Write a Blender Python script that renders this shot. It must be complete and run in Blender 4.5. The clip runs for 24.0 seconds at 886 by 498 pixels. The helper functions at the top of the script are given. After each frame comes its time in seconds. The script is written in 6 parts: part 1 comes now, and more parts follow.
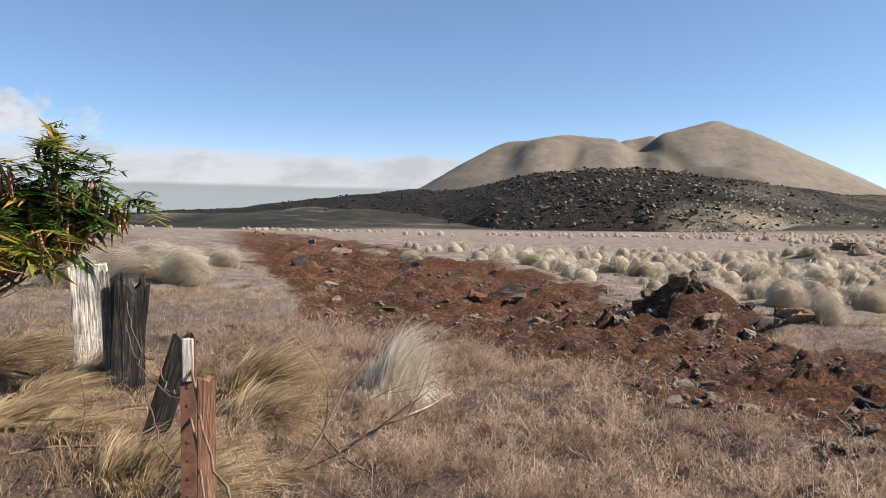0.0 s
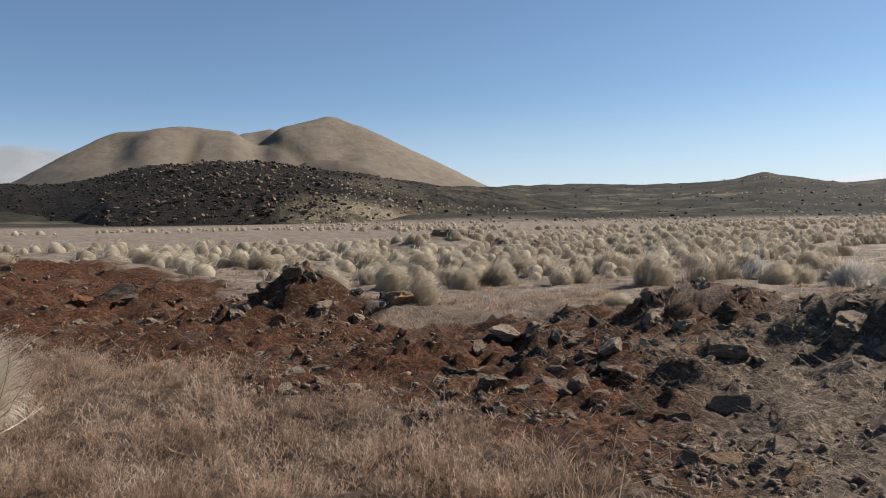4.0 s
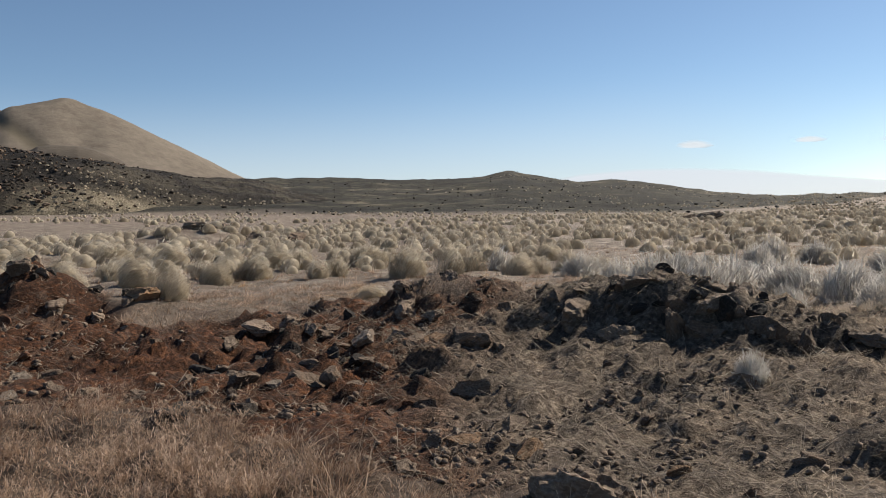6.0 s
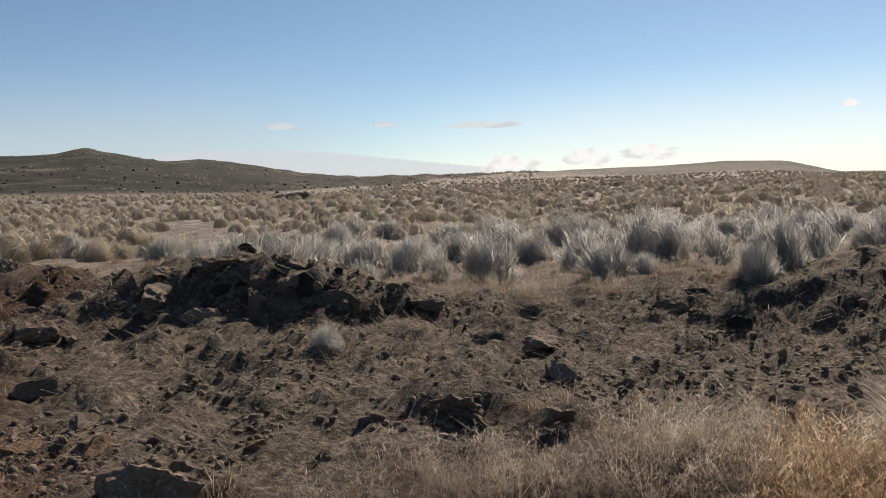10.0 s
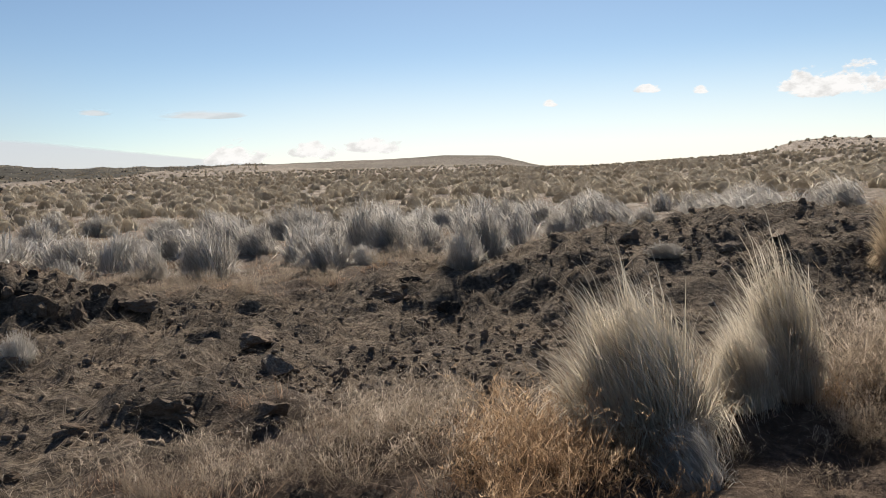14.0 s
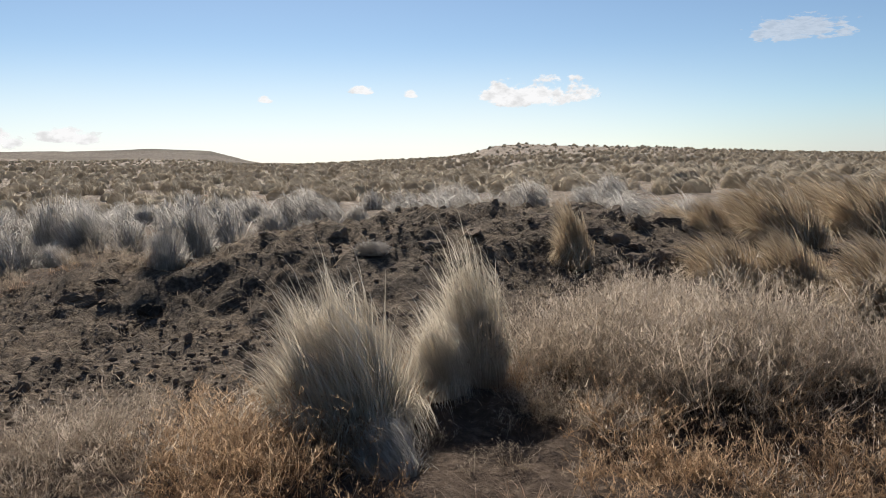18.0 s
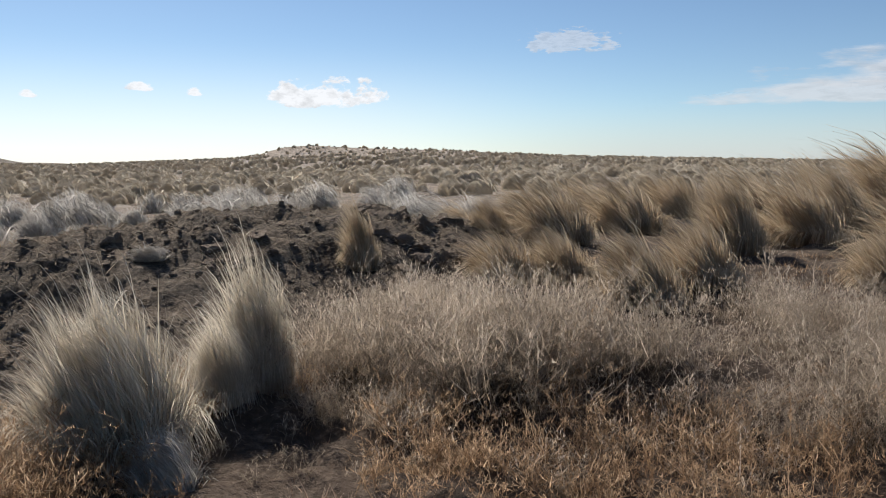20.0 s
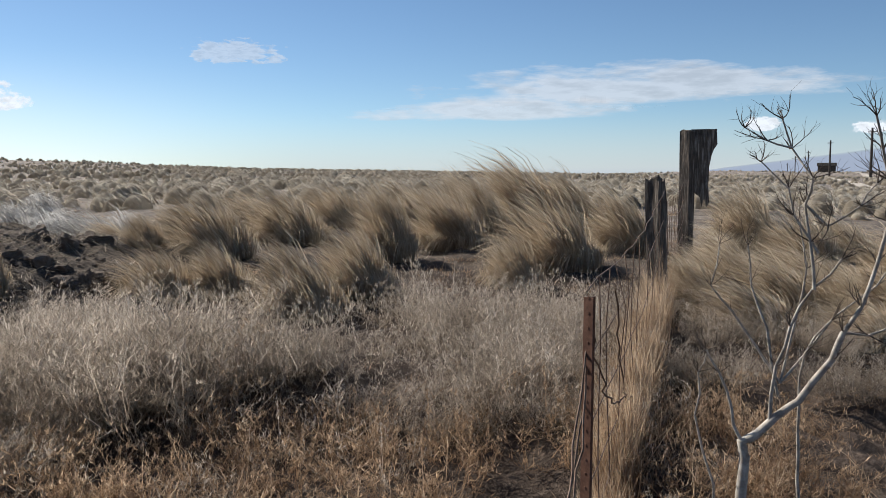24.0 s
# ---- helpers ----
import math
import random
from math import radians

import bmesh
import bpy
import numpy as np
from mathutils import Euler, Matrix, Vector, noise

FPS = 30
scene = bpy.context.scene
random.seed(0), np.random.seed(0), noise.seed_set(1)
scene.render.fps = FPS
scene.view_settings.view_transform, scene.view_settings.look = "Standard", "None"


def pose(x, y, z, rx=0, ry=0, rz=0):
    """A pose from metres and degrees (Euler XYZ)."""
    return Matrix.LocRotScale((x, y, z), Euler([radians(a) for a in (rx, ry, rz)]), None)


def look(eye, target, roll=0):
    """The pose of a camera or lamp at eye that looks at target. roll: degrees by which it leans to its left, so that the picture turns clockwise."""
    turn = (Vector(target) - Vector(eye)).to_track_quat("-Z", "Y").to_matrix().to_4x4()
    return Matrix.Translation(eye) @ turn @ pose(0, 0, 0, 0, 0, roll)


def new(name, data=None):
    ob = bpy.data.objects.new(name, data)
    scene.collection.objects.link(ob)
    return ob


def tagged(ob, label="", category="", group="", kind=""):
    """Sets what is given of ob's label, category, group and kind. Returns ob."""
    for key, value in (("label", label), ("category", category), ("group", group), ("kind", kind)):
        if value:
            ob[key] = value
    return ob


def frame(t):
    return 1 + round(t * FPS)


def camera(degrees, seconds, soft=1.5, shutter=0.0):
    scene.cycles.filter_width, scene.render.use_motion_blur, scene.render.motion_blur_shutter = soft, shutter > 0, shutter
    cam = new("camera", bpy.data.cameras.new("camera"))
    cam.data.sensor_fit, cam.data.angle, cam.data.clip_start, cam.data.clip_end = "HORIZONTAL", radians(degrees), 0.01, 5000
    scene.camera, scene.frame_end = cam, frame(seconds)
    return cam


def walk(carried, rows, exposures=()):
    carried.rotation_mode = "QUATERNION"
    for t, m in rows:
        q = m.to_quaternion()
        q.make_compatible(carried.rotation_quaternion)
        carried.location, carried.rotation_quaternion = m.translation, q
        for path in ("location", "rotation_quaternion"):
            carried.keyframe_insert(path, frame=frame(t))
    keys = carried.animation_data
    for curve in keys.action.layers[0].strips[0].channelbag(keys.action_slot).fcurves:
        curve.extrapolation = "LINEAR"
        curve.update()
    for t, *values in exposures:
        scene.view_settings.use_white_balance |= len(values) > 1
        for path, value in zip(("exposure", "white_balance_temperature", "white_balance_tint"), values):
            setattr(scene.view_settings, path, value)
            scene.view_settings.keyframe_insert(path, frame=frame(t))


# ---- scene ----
cam = camera(57.22, 24.0, soft=0.4)
# a slow turn, the phone held out at arm's length at eye height: seconds, yaw, pitch, roll, x, y
TURN = [
    (0, 0.00, -0.01, 0.05, 0.064, 0.429), (0.5, -4.67, -0.18, 0.04, 0.085, 0.427), (1, -9.71, -0.28, 0.10, 0.108, 0.412),
    (1.5, -13.90, -0.39, 0.33, 0.133, 0.386), (2, -17.35, -0.57, 0.68, 0.158, 0.356), (2.5, -20.97, -0.78, 1.22, 0.189, 0.327),
    (4.5, -29.33, -1.22, 2.07, 0.235, 0.291), (5, -34.53, -1.57, 1.81, 0.256, 0.267), (5.5, -39.24, -1.81, 1.80, 0.257, 0.248),
    (6, -43.01, -2.05, 1.82, 0.254, 0.240), (6.5, -46.97, -2.31, 2.01, 0.262, 0.229), (7, -49.43, -2.43, 2.16, 0.267, 0.220),
    (7.5, -51.80, -2.71, 2.46, 0.268, 0.206), (8, -55.89, -3.11, 2.60, 0.274, 0.181), (8.5, -59.78, -3.50, 2.52, 0.283, 0.161),
    (9, -64.51, -4.06, 2.32, 0.291, 0.141), (9.5, -68.02, -4.27, 2.25, 0.295, 0.121), (10, -71.26, -4.41, 2.14, 0.293, 0.105),
    (10.5, -74.25, -4.60, 2.17, 0.279, 0.094), (12.5, -84.14, -5.20, 2.27, 0.281, 0.034), (13, -86.29, -5.40, 2.22, 0.274, 0.011),
    (13.5, -88.94, -5.54, 2.13, 0.266, -0.011), (14, -90.28, -5.59, 2.08, 0.267, -0.028), (14.5, -92.63, -5.69, 1.85, 0.282, -0.059),
    (15, -93.90, -5.68, 1.60, 0.301, -0.094), (15.5, -98.21, -5.73, 1.23, 0.308, -0.111), (16, -101.63, -5.87, 0.97, 0.305, -0.110),
    (16.5, -104.09, -6.03, 0.87, 0.297, -0.111), (17, -105.95, -6.16, 0.89, 0.289, -0.109), (17.5, -107.86, -6.21, 0.87, 0.277, -0.108),
    (18, -110.01, -6.17, 0.53, 0.263, -0.107), (18.5, -114.00, -6.22, 0.44, 0.247, -0.120), (19, -117.29, -6.25, 0.28, 0.240, -0.129),
    (19.5, -121.36, -6.19, 0.12, 0.233, -0.147), (21.5, -132.70, -6.01, 0.35, 0.201, -0.193), (22, -136.55, -5.87, 0.21, 0.188, -0.212),
    (22.5, -138.19, -5.58, 0.29, 0.179, -0.230), (23, -139.62, -5.40, 0.37, 0.160, -0.254), (23.5, -143.01, -5.39, 0.38, 0.137, -0.277),
    (24, -147.33, -5.34, 0.30, 0.117, -0.296),
]
walk(cam, [(t, pose(x, y, 1.6, 90 + pitch, roll, yaw)) for t, yaw, pitch, roll, x, y in TURN],
     [(0, 0.98, 6550, 12), (1, 0.85, 6550, 12), (2.5, 0.66, 6550, 12), (4.5, 0.42, 6700, 11), (8, 0.3, 6850, 11), (10, 0.13, 6950, 12), (14, 0.17, 6950, 12), (18, 0.14, 6750, 12), (24, 0.17, 6150, 10)])

# ---- daylight: low clear sun over the dry side of the plain ----
SUN_B, SUN_E = 97.0, 37.0
sun_way = Vector((math.sin(radians(SUN_B)) * math.cos(radians(SUN_E)), math.cos(radians(SUN_B)) * math.cos(radians(SUN_E)), math.sin(radians(SUN_E))))
world = bpy.data.worlds.new("sky")
scene.world = world
world.use_nodes = True
sky = world.node_tree.nodes.new("ShaderNodeTexSky")
sky.sky_type, sky.sun_disc = "NISHITA", False
sky.sun_elevation, sky.sun_rotation = radians(SUN_E), radians(SUN_B)
sky.altitude, sky.air_density, sky.dust_density, sky.ozone_density = 2500, 1.0, 0.9, 2.4
back = world.node_tree.nodes["Background"]
back.inputs["Strength"].default_value = 0.086
tint = world.node_tree.nodes.new("ShaderNodeMix")
tint.data_type, tint.blend_type = "RGBA", "MULTIPLY"
tint.inputs[0].default_value, tint.inputs[7].default_value = 1.0, (0.94, 1.0, 0.99, 1)
world.node_tree.links.new(sky.outputs[0], tint.inputs[6])
world.node_tree.links.new(tint.outputs[2], back.inputs["Color"])
lamp = bpy.data.lights.new("sun", "SUN")
lamp.energy, lamp.angle, lamp.color = 6.0, radians(0.6), (1.0, 0.91, 0.78)
sun = new("sun", lamp)
sun.matrix_world = look(sun_way * 300, (0, 0, 0))

# ---- the lie of the land: heights over the plan, in metres ----
def lattice(ix, iy, seed):
    n = (ix * 374761393 + iy * 668265263 + seed * 1442695041) & 0xFFFFFFFF
    n = ((n ^ (n >> 13)) * 1274126177) & 0xFFFFFFFF
    return ((n ^ (n >> 16)) & 0xFFFF) / 65535.0


def vnoise(x, y, seed=0):
    """Smooth value noise in 0..1 over a unit lattice."""
    fx, fy = np.floor(x), np.floor(y)
    ix, iy = fx.astype(np.int64), fy.astype(np.int64)
    u, v = x - fx, y - fy
    u, v = u * u * (3 - 2 * u), v * v * (3 - 2 * v)
    a, b = lattice(ix, iy, seed), lattice(ix + 1, iy, seed)
    c, d = lattice(ix, iy + 1, seed), lattice(ix + 1, iy + 1, seed)
    return (a * (1 - u) + b * u) * (1 - v) + (c * (1 - u) + d * u) * v


def fbm(x, y, seed=0, octaves=4):
    s, amp, tot = 0.0, 1.0, 0.0
    for k in range(octaves):
        s = s + amp * (vnoise(x * 2 ** k, y * 2 ** k, seed + 17 * k) - 0.5)
        tot += amp
        amp *= 0.5
    return s / tot * 2


def smooth(t):
    t = np.clip(t, 0, 1)
    return t * t * (3 - 2 * t)


# heights at rings of 4, 8, 15, 30, 60 and 120 m, by bearing (degrees clockwise from +y)
RING_R = np.log([0.2, 4, 8, 15, 30, 60, 120])
BEARING = [-60, -40, -20, 0, 20, 40, 60, 80, 100, 120, 140, 160, 180, 210]
RING_Z = np.array([
    [0] * 14, [0] * 14,
    [0.1, 0.1, 0.1, 0, 0, 0, 0, 0, 0, 0.1, 0.15, 0.1, 0, 0],
    [0.4, 0.4, 0.45, 0.25, 0, 0, 0, 0, 0.1, 0.3, 0.4, 0.2, 0.1, 0.1],
    [1.2, 1.2, 1.4, 0.8, 0.2, 0, -0.1, -0.1, 0.1, 0.5, 0.7, 0.4, 0.2, 0.2],
    [2.8, 2.8, 2.8, 2.0, 1.3, 0.9, 0.6, 0.5, 0.6, 0.8, 1.0, 0.7, 0.2, 0.2],
    [4.8, 4.8, 4.6, 4.0, 3.5, 2.2, 1.3, 1.6, 1.2, 2.8, 2.0, 1.2, 0.3, 0.3]])
# the skyline's rise above the eye in degrees, and how far off it stands
SKY_B = [-59, -34.4, -20.6, -13.8, -6.5, -1.8, 2.9, 11.7, 19.4, 29.2, 35.2, 39.1, 42, 45.5, 47.8, 49.8, 52.3, 55.7, 58.1, 60.1, 61.9, 65.6, 69.5, 75.6, 80.6, 86.6, 90.3, 94.1, 95.8, 97.4, 100.8, 104.8, 108.7, 111.2, 113.7, 115.7, 119.7, 124.8, 129.9, 135, 141.1, 149.4, 157.3, 164.1, 175.9, 208.4]
SKY_E = [2.36, 2.36, 2.41, 2.9, 3.74, 3.83, 3.54, 2.94, 2.94, 3.27, 3.22, 3.02, 2.87, 2.96, 3.3, 2.91, 2.41, 2.32, 1.96, 1.56, 1.21, 0.93, 0.83, 0.79, 0.75, 0.84, 1.01, 0.84, 0.4, -0.1, -0.29, -0.32, -0.15, 0.39, 1.03, 1.15, 0.98, 0.8, 0.57, 0.29, 0.11, 0.03, -0.14, -0.17, -0.04, -0.04]
FAR_B = [-59, -9.8, -0, 24.3, 34.2, 58.7, 73.6, 82.6, 94.8, 98.8, 106.8, 112.7, 124.8, 139, 159.2, 208.4]
FAR_R = [260, 260, 300, 400, 420, 420, 330, 260, 250, 420, 420, 135, 140, 180, 320, 320]
EYE_Z = 1.6
# spoil heaps along the graded strip: bearing, distance, length, width, turn, height
HEAPS = [(43, 14.0, 1.5, 0.9, 45, 0.62), (48.5, 13.3, 1.5, 0.8, 48, 0.42), (53.5, 12.2, 1.4, 0.8, 52, 0.70), (58, 11.5, 1.2, 0.8, 58, 0.78), (62.5, 11.1, 1.1, 0.7, 62, 0.62), (66, 10.6, 0.6, 0.5, 64, 0.3),
         (16.3, 16.4, 1.2, 1.0, 10, 0.8), (20.6, 16.0, 1.7, 0.9, 20, 0.34), (2, 30, 3.0, 1.5, 0, 0.4), (26, 46, 3.5, 2, 0, 0.8), (31.2, 13.4, 1.1, 0.6, 30, 0.26)]
# lower banks and the small near mounds
HEAPS += [(95.6, 11.6, 3.0, 2.0, 95, 0.30), (104.8, 11.0, 3.2, 1.9, 102, 0.60), (113.6, 11.6, 3.0, 1.8, 112, 0.70), (120.6, 12.6, 2.4, 1.4, 118, 0.55),
         (51.7, 4.6, 0.5, 0.4, 60, 0.14), (72.1, 6.1, 0.55, 0.35, 72, 0.20), (78.5, 5.75, 0.3, 0.25, 78, 0.14), (77.6, 8.5, 0.7, 0.4, 78, 0.18), (133.5, 6.2, 1.6, 0.8, 150, 0.2), (34, 9.0, 1.8, 0.6, 34, 0.16), (41, 10.9, 1.6, 0.6, 42, 0.14), (61.5, 8.7, 1.2, 0.5, 62, 0.12)]
# the graded strip of bare soil: its near and far edge by bearing
SOIL_B = [-17.7, -14, -11, -9, -5, 1, 8.5, 16, 22, 30, 39, 45, 54, 67, 80, 90, 98, 104.5, 110, 116, 122, 127]
SOIL_NEAR = [60, 37, 20, 15.2, 13.6, 12.4, 10.2, 8.9, 8.3, 6.9, 5.9, 5.2, 4.6, 4.9, 5.1, 5.6, 6.2, 7.4, 8, 7.8, 8, 11]
SOIL_FAR = [62, 75, 72, 66, 50, 34, 28, 18, 15, 14.4, 15, 16, 15, 12.2, 10.4, 11.6, 13.5, 15, 15, 15, 15, 13]


def bearing(x, y):
    """Degrees clockwise from +y, cut at the far side of the fence."""
    a = np.degrees(np.arctan2(x, y))
    return np.where(a < -75, np.where(a < -112, a + 360, -60), a).clip(-60, 210)


def soil_mask(x, y):
    """1 on the graded strip of bare soil, 0 on the grass."""
    a, r = bearing(x, y), np.hypot(x, y)
    wob = 1 + 0.26 * fbm(x * 0.7, y * 0.7, 5, 4)
    near, far = np.interp(a, SOIL_B, SOIL_NEAR) * wob, np.interp(a, SOIL_B, SOIL_FAR) * wob
    m = smooth((r - near) / (0.08 * near) + 0.5) * smooth((far - r) / (0.08 * far) + 0.5)
    return m * smooth((a + 16) / 3) * smooth((128 - a) / 4)


def land(x, y, fine=True):
    a, r = bearing(x, y), np.maximum(np.hypot(x, y), 0.2)
    lr = np.log(r)
    cols = [np.interp(a, BEARING, row) for row in RING_Z]
    z = np.zeros_like(r)
    for k in range(len(RING_R) - 1):
        t = (lr - RING_R[k]) / (RING_R[k + 1] - RING_R[k])
        z = np.where((t >= 0) & (t < 1.0000001), cols[k] + (cols[k + 1] - cols[k]) * t, z)
    sky_e, sky_r = np.interp(a, SKY_B, SKY_E), np.interp(a, FAR_B, FAR_R)
    sky_e = sky_e + 0.09 * fbm(a * 0.9, 0 * a, 45, 4) * smooth((84 - a) / 6) * smooth((a - 26) / 4)
    crest = EYE_Z + sky_r * np.tan(np.radians(sky_e))
    t = (r - 120) / np.maximum(sky_r - 120, 1)
    outer = cols[-1] + (crest - cols[-1]) * np.clip(t, 0, 1) ** 1.25
    outer = np.where(r > sky_r, crest - np.minimum((r - sky_r) * 0.035, 25 + 0 * r), outer)
    outer = outer + fbm(x * 0.02, y * 0.02, 3, 3) * 1.2 * smooth((r - 120) / 60) * smooth((sky_r - r) / 60)
    outer = outer + 0.9 * fbm(x * 0.09, y * 0.09, 43, 3) * smooth((r - 130) / 60) * smooth((90 - a) / 8)
    z = np.where(r > 120, outer, z)
    heap = 1e-12
    for b, d, lx, ly, turn, h in HEAPS:
        hx, hy = d * np.sin(np.radians(b)), d * np.cos(np.radians(b))
        c, s = np.cos(np.radians(turn)), np.sin(np.radians(turn))
        u, v = ((x - hx) * c - (y - hy) * s) / lx, ((x - hx) * s + (y - hy) * c) / ly
        heap = heap + (h * np.exp(-(u * u + v * v) ** 1.3)) ** 3
    z = z + heap ** (1 / 3)
    if fine:
        m = soil_mask(x, y)
        near = smooth((90 - r) / 50)
        lumps = 0.18 * fbm(x * 1.3, y * 1.3, 21, 3) + 0.20 * np.abs(fbm(x * 2.6, y * 2.6, 31, 3)) + 0.09 * np.abs(fbm(x * 4.6, y * 4.6, 33, 2)) - 0.10
        edge = np.interp(a, SOIL_B, SOIL_NEAR)
        lumps = lumps * (0.4 + 0.6 * smooth((r / edge - 1.0) / 0.55))
        z = z + near * (0.10 * fbm(x * 0.45, y * 0.45, 11, 3) + (1 - m) * (0.08 * fbm(x * 1.6, y * 1.6, 13, 3) + 0.09 * fbm(x * 3.2, y * 3.2, 15, 2) * smooth((26 - r) / 8)) + m * lumps * np.interp(a, [-20, 10, 34, 50, 80], [1.7, 1.6, 1.6, 1.0, 0.95]))
    return z


def gz(x, y):
    return float(land(np.array([float(x)]), np.array([float(y)]))[0])


def at(b, d):
    """The place on the plan at a bearing (degrees) and a distance (m) from the first standpoint."""
    return d * math.sin(radians(b)), d * math.cos(radians(b))


# ---- materials ----
def material(name, rough=0.9):
    m = bpy.data.materials.new(name)
    m.use_nodes = True
    nt = m.node_tree
    p = nt.nodes["Principled BSDF"]
    p.inputs["Roughness"].default_value = rough
    p.inputs["Specular IOR Level"].default_value = 0.25
    return m, nt, p


def node(nt, kind, **values):
    n = nt.nodes.new(kind)
    for key, value in values.items():
        n.inputs[key.replace("_", " ")].default_value = value
    return n


def noise_tex(nt, scale, detail=4.0, rough=0.6, coord=None):
    n = node(nt, "ShaderNodeTexNoise", Scale=scale, Detail=detail, Roughness=rough)
    if coord is not None:
        nt.links.new(coord, n.inputs["Vector"])
    return n.outputs["Fac"]


def ramp(nt, fac, stops):
    r = nt.nodes.new("ShaderNodeValToRGB")
    e = r.color_ramp.elements
    while len(e) < len(stops):
        e.new(0.5)
    for k, (p, c) in enumerate(stops):
        e[k].position, e[k].color = p, (*c, 1)
    nt.links.new(fac, r.inputs["Fac"])
    return r.outputs["Color"]


def mixed(nt, fac, a, b, how="MIX"):
    m = nt.nodes.new("ShaderNodeMix")
    m.data_type, m.blend_type = "RGBA", how
    for sock, v in ((m.inputs[0], fac), (m.inputs[6], a), (m.inputs[7], b)):
        if isinstance(v, (int, float)):
            sock.default_value = v
        elif isinstance(v, tuple):
            sock.default_value = (*v, 1)
        else:
            nt.links.new(v, sock)
    return m.outputs[2]


def maths(nt, op, a, b=0.0):
    m = nt.nodes.new("ShaderNodeMath")
    m.operation = op
    for sock, v in ((m.inputs[0], a), (m.inputs[1], b)):
        if isinstance(v, (int, float)):
            sock.default_value = v
        else:
            nt.links.new(v, sock)
    return m.outputs[0]


def attribute(nt, name):
    n = nt.nodes.new("ShaderNodeAttribute")
    n.attribute_name = name
    return n.outputs["Fac"]


def bump(nt, p, height, strength, distance):
    b = node(nt, "ShaderNodeBump", Strength=strength, Distance=distance)
    nt.links.new(height, b.inputs["Height"])
    nt.links.new(b.outputs["Normal"], p.inputs["Normal"])


def position(nt):
    return nt.nodes.new("ShaderNodeNewGeometry").outputs["Position"]


def ground_material():
    m, nt, p = material("dry_plain", 0.95)
    pos = position(nt)
    big, mid, small, grit = noise_tex(nt, 0.35, 5, 0.6, pos), noise_tex(nt, 2.5, 5, 0.65, pos), noise_tex(nt, 14, 5, 0.7, pos), noise_tex(nt, 70, 3, 0.7, pos)
    # thatch kept dark to give the near gaps between blades their shade
    thatch = mixed(nt, maths(nt, "MULTIPLY", mid, 0.8), ramp(nt, small, [(0.3, (0.018, 0.013, 0.010)), (0.5, (0.065, 0.048, 0.036)), (0.72, (0.25, 0.195, 0.15))]),
                   ramp(nt, big, [(0.3, (0.05, 0.033, 0.024)), (0.7, (0.17, 0.12, 0.09))]))
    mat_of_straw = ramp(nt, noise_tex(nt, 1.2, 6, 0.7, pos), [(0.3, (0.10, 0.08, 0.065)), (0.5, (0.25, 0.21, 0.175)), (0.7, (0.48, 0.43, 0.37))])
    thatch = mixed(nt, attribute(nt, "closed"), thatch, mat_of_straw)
    red = ramp(nt, small, [(0.3, (0.009, 0.005, 0.003)), (0.5, (0.056, 0.023, 0.0105)), (0.72, (0.19, 0.082, 0.037))])
    brown = ramp(nt, small, [(0.3, (0.024, 0.0185, 0.014)), (0.5, (0.112, 0.088, 0.067)), (0.72, (0.32, 0.262, 0.205))])
    soil = mixed(nt, attribute(nt, "red_soil"), brown, red)
    damp = ramp(nt, noise_tex(nt, 0.8, 5, 0.7, pos), [(0.40, (0.72, 0.72, 0.73)), (0.52, (1.0, 1.0, 1.0)), (0.66, (1.4, 1.35, 1.28))])
    soil = mixed(nt, 1.0, soil, damp, "MULTIPLY")
    litter = maths(nt, "GREATER_THAN", noise_tex(nt, 1.1, 6, 0.75, pos), 0.56)
    soil = mixed(nt, maths(nt, "MULTIPLY", litter, 0.3), soil, thatch)
    cover = mixed(nt, attribute(nt, "soil"), thatch, soil)
    lava = ramp(nt, maths(nt, "ADD", maths(nt, "MULTIPLY", noise_tex(nt, 0.12, 9, 0.78, pos), 0.6), maths(nt, "MULTIPLY", noise_tex(nt, 0.03, 4, 0.6, pos), 0.4)), [(0.42, (0.006, 0.006, 0.004)), (0.5, (0.018, 0.017, 0.0105)), (0.56, (0.038, 0.034, 0.022)), (0.64, (0.14, 0.12, 0.085))])
    cover = mixed(nt, attribute(nt, "lava"), cover, lava)
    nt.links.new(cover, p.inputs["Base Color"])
    h = maths(nt, "ADD", maths(nt, "MULTIPLY", small, 1.0), maths(nt, "MULTIPLY", grit, 0.35))
    bump(nt, p, h, 1.0, 0.09)
    return m


def hill_material(name, shade=1.0):
    m, nt, p = material(name, 0.95)
    pos = position(nt)
    a, b, c = noise_tex(nt, 0.012, 4, 0.55, pos), noise_tex(nt, 0.09, 6, 0.7, pos), noise_tex(nt, 0.6, 3, 0.7, pos)
    col = mixed(nt, 0.5, ramp(nt, a, [(0.35, (0.108, 0.090, 0.077)), (0.65, (0.166, 0.141, 0.121))]),
                ramp(nt, b, [(0.3, (0.074, 0.062, 0.052)), (0.7, (0.195, 0.167, 0.142))]))
    # gullies coloured darker, their shade painted in along the worn lines
    col = mixed(nt, attribute(nt, "gully"), col, (0.10, 0.085, 0.065))
    col = mixed(nt, 1.0, col, (shade, shade, shade * 0.95), "MULTIPLY")
    nt.links.new(col, p.inputs["Base Color"])
    bump(nt, p, maths(nt, "ADD", b, maths(nt, "MULTIPLY", c, 0.4)), 0.5, 1.6)
    return m


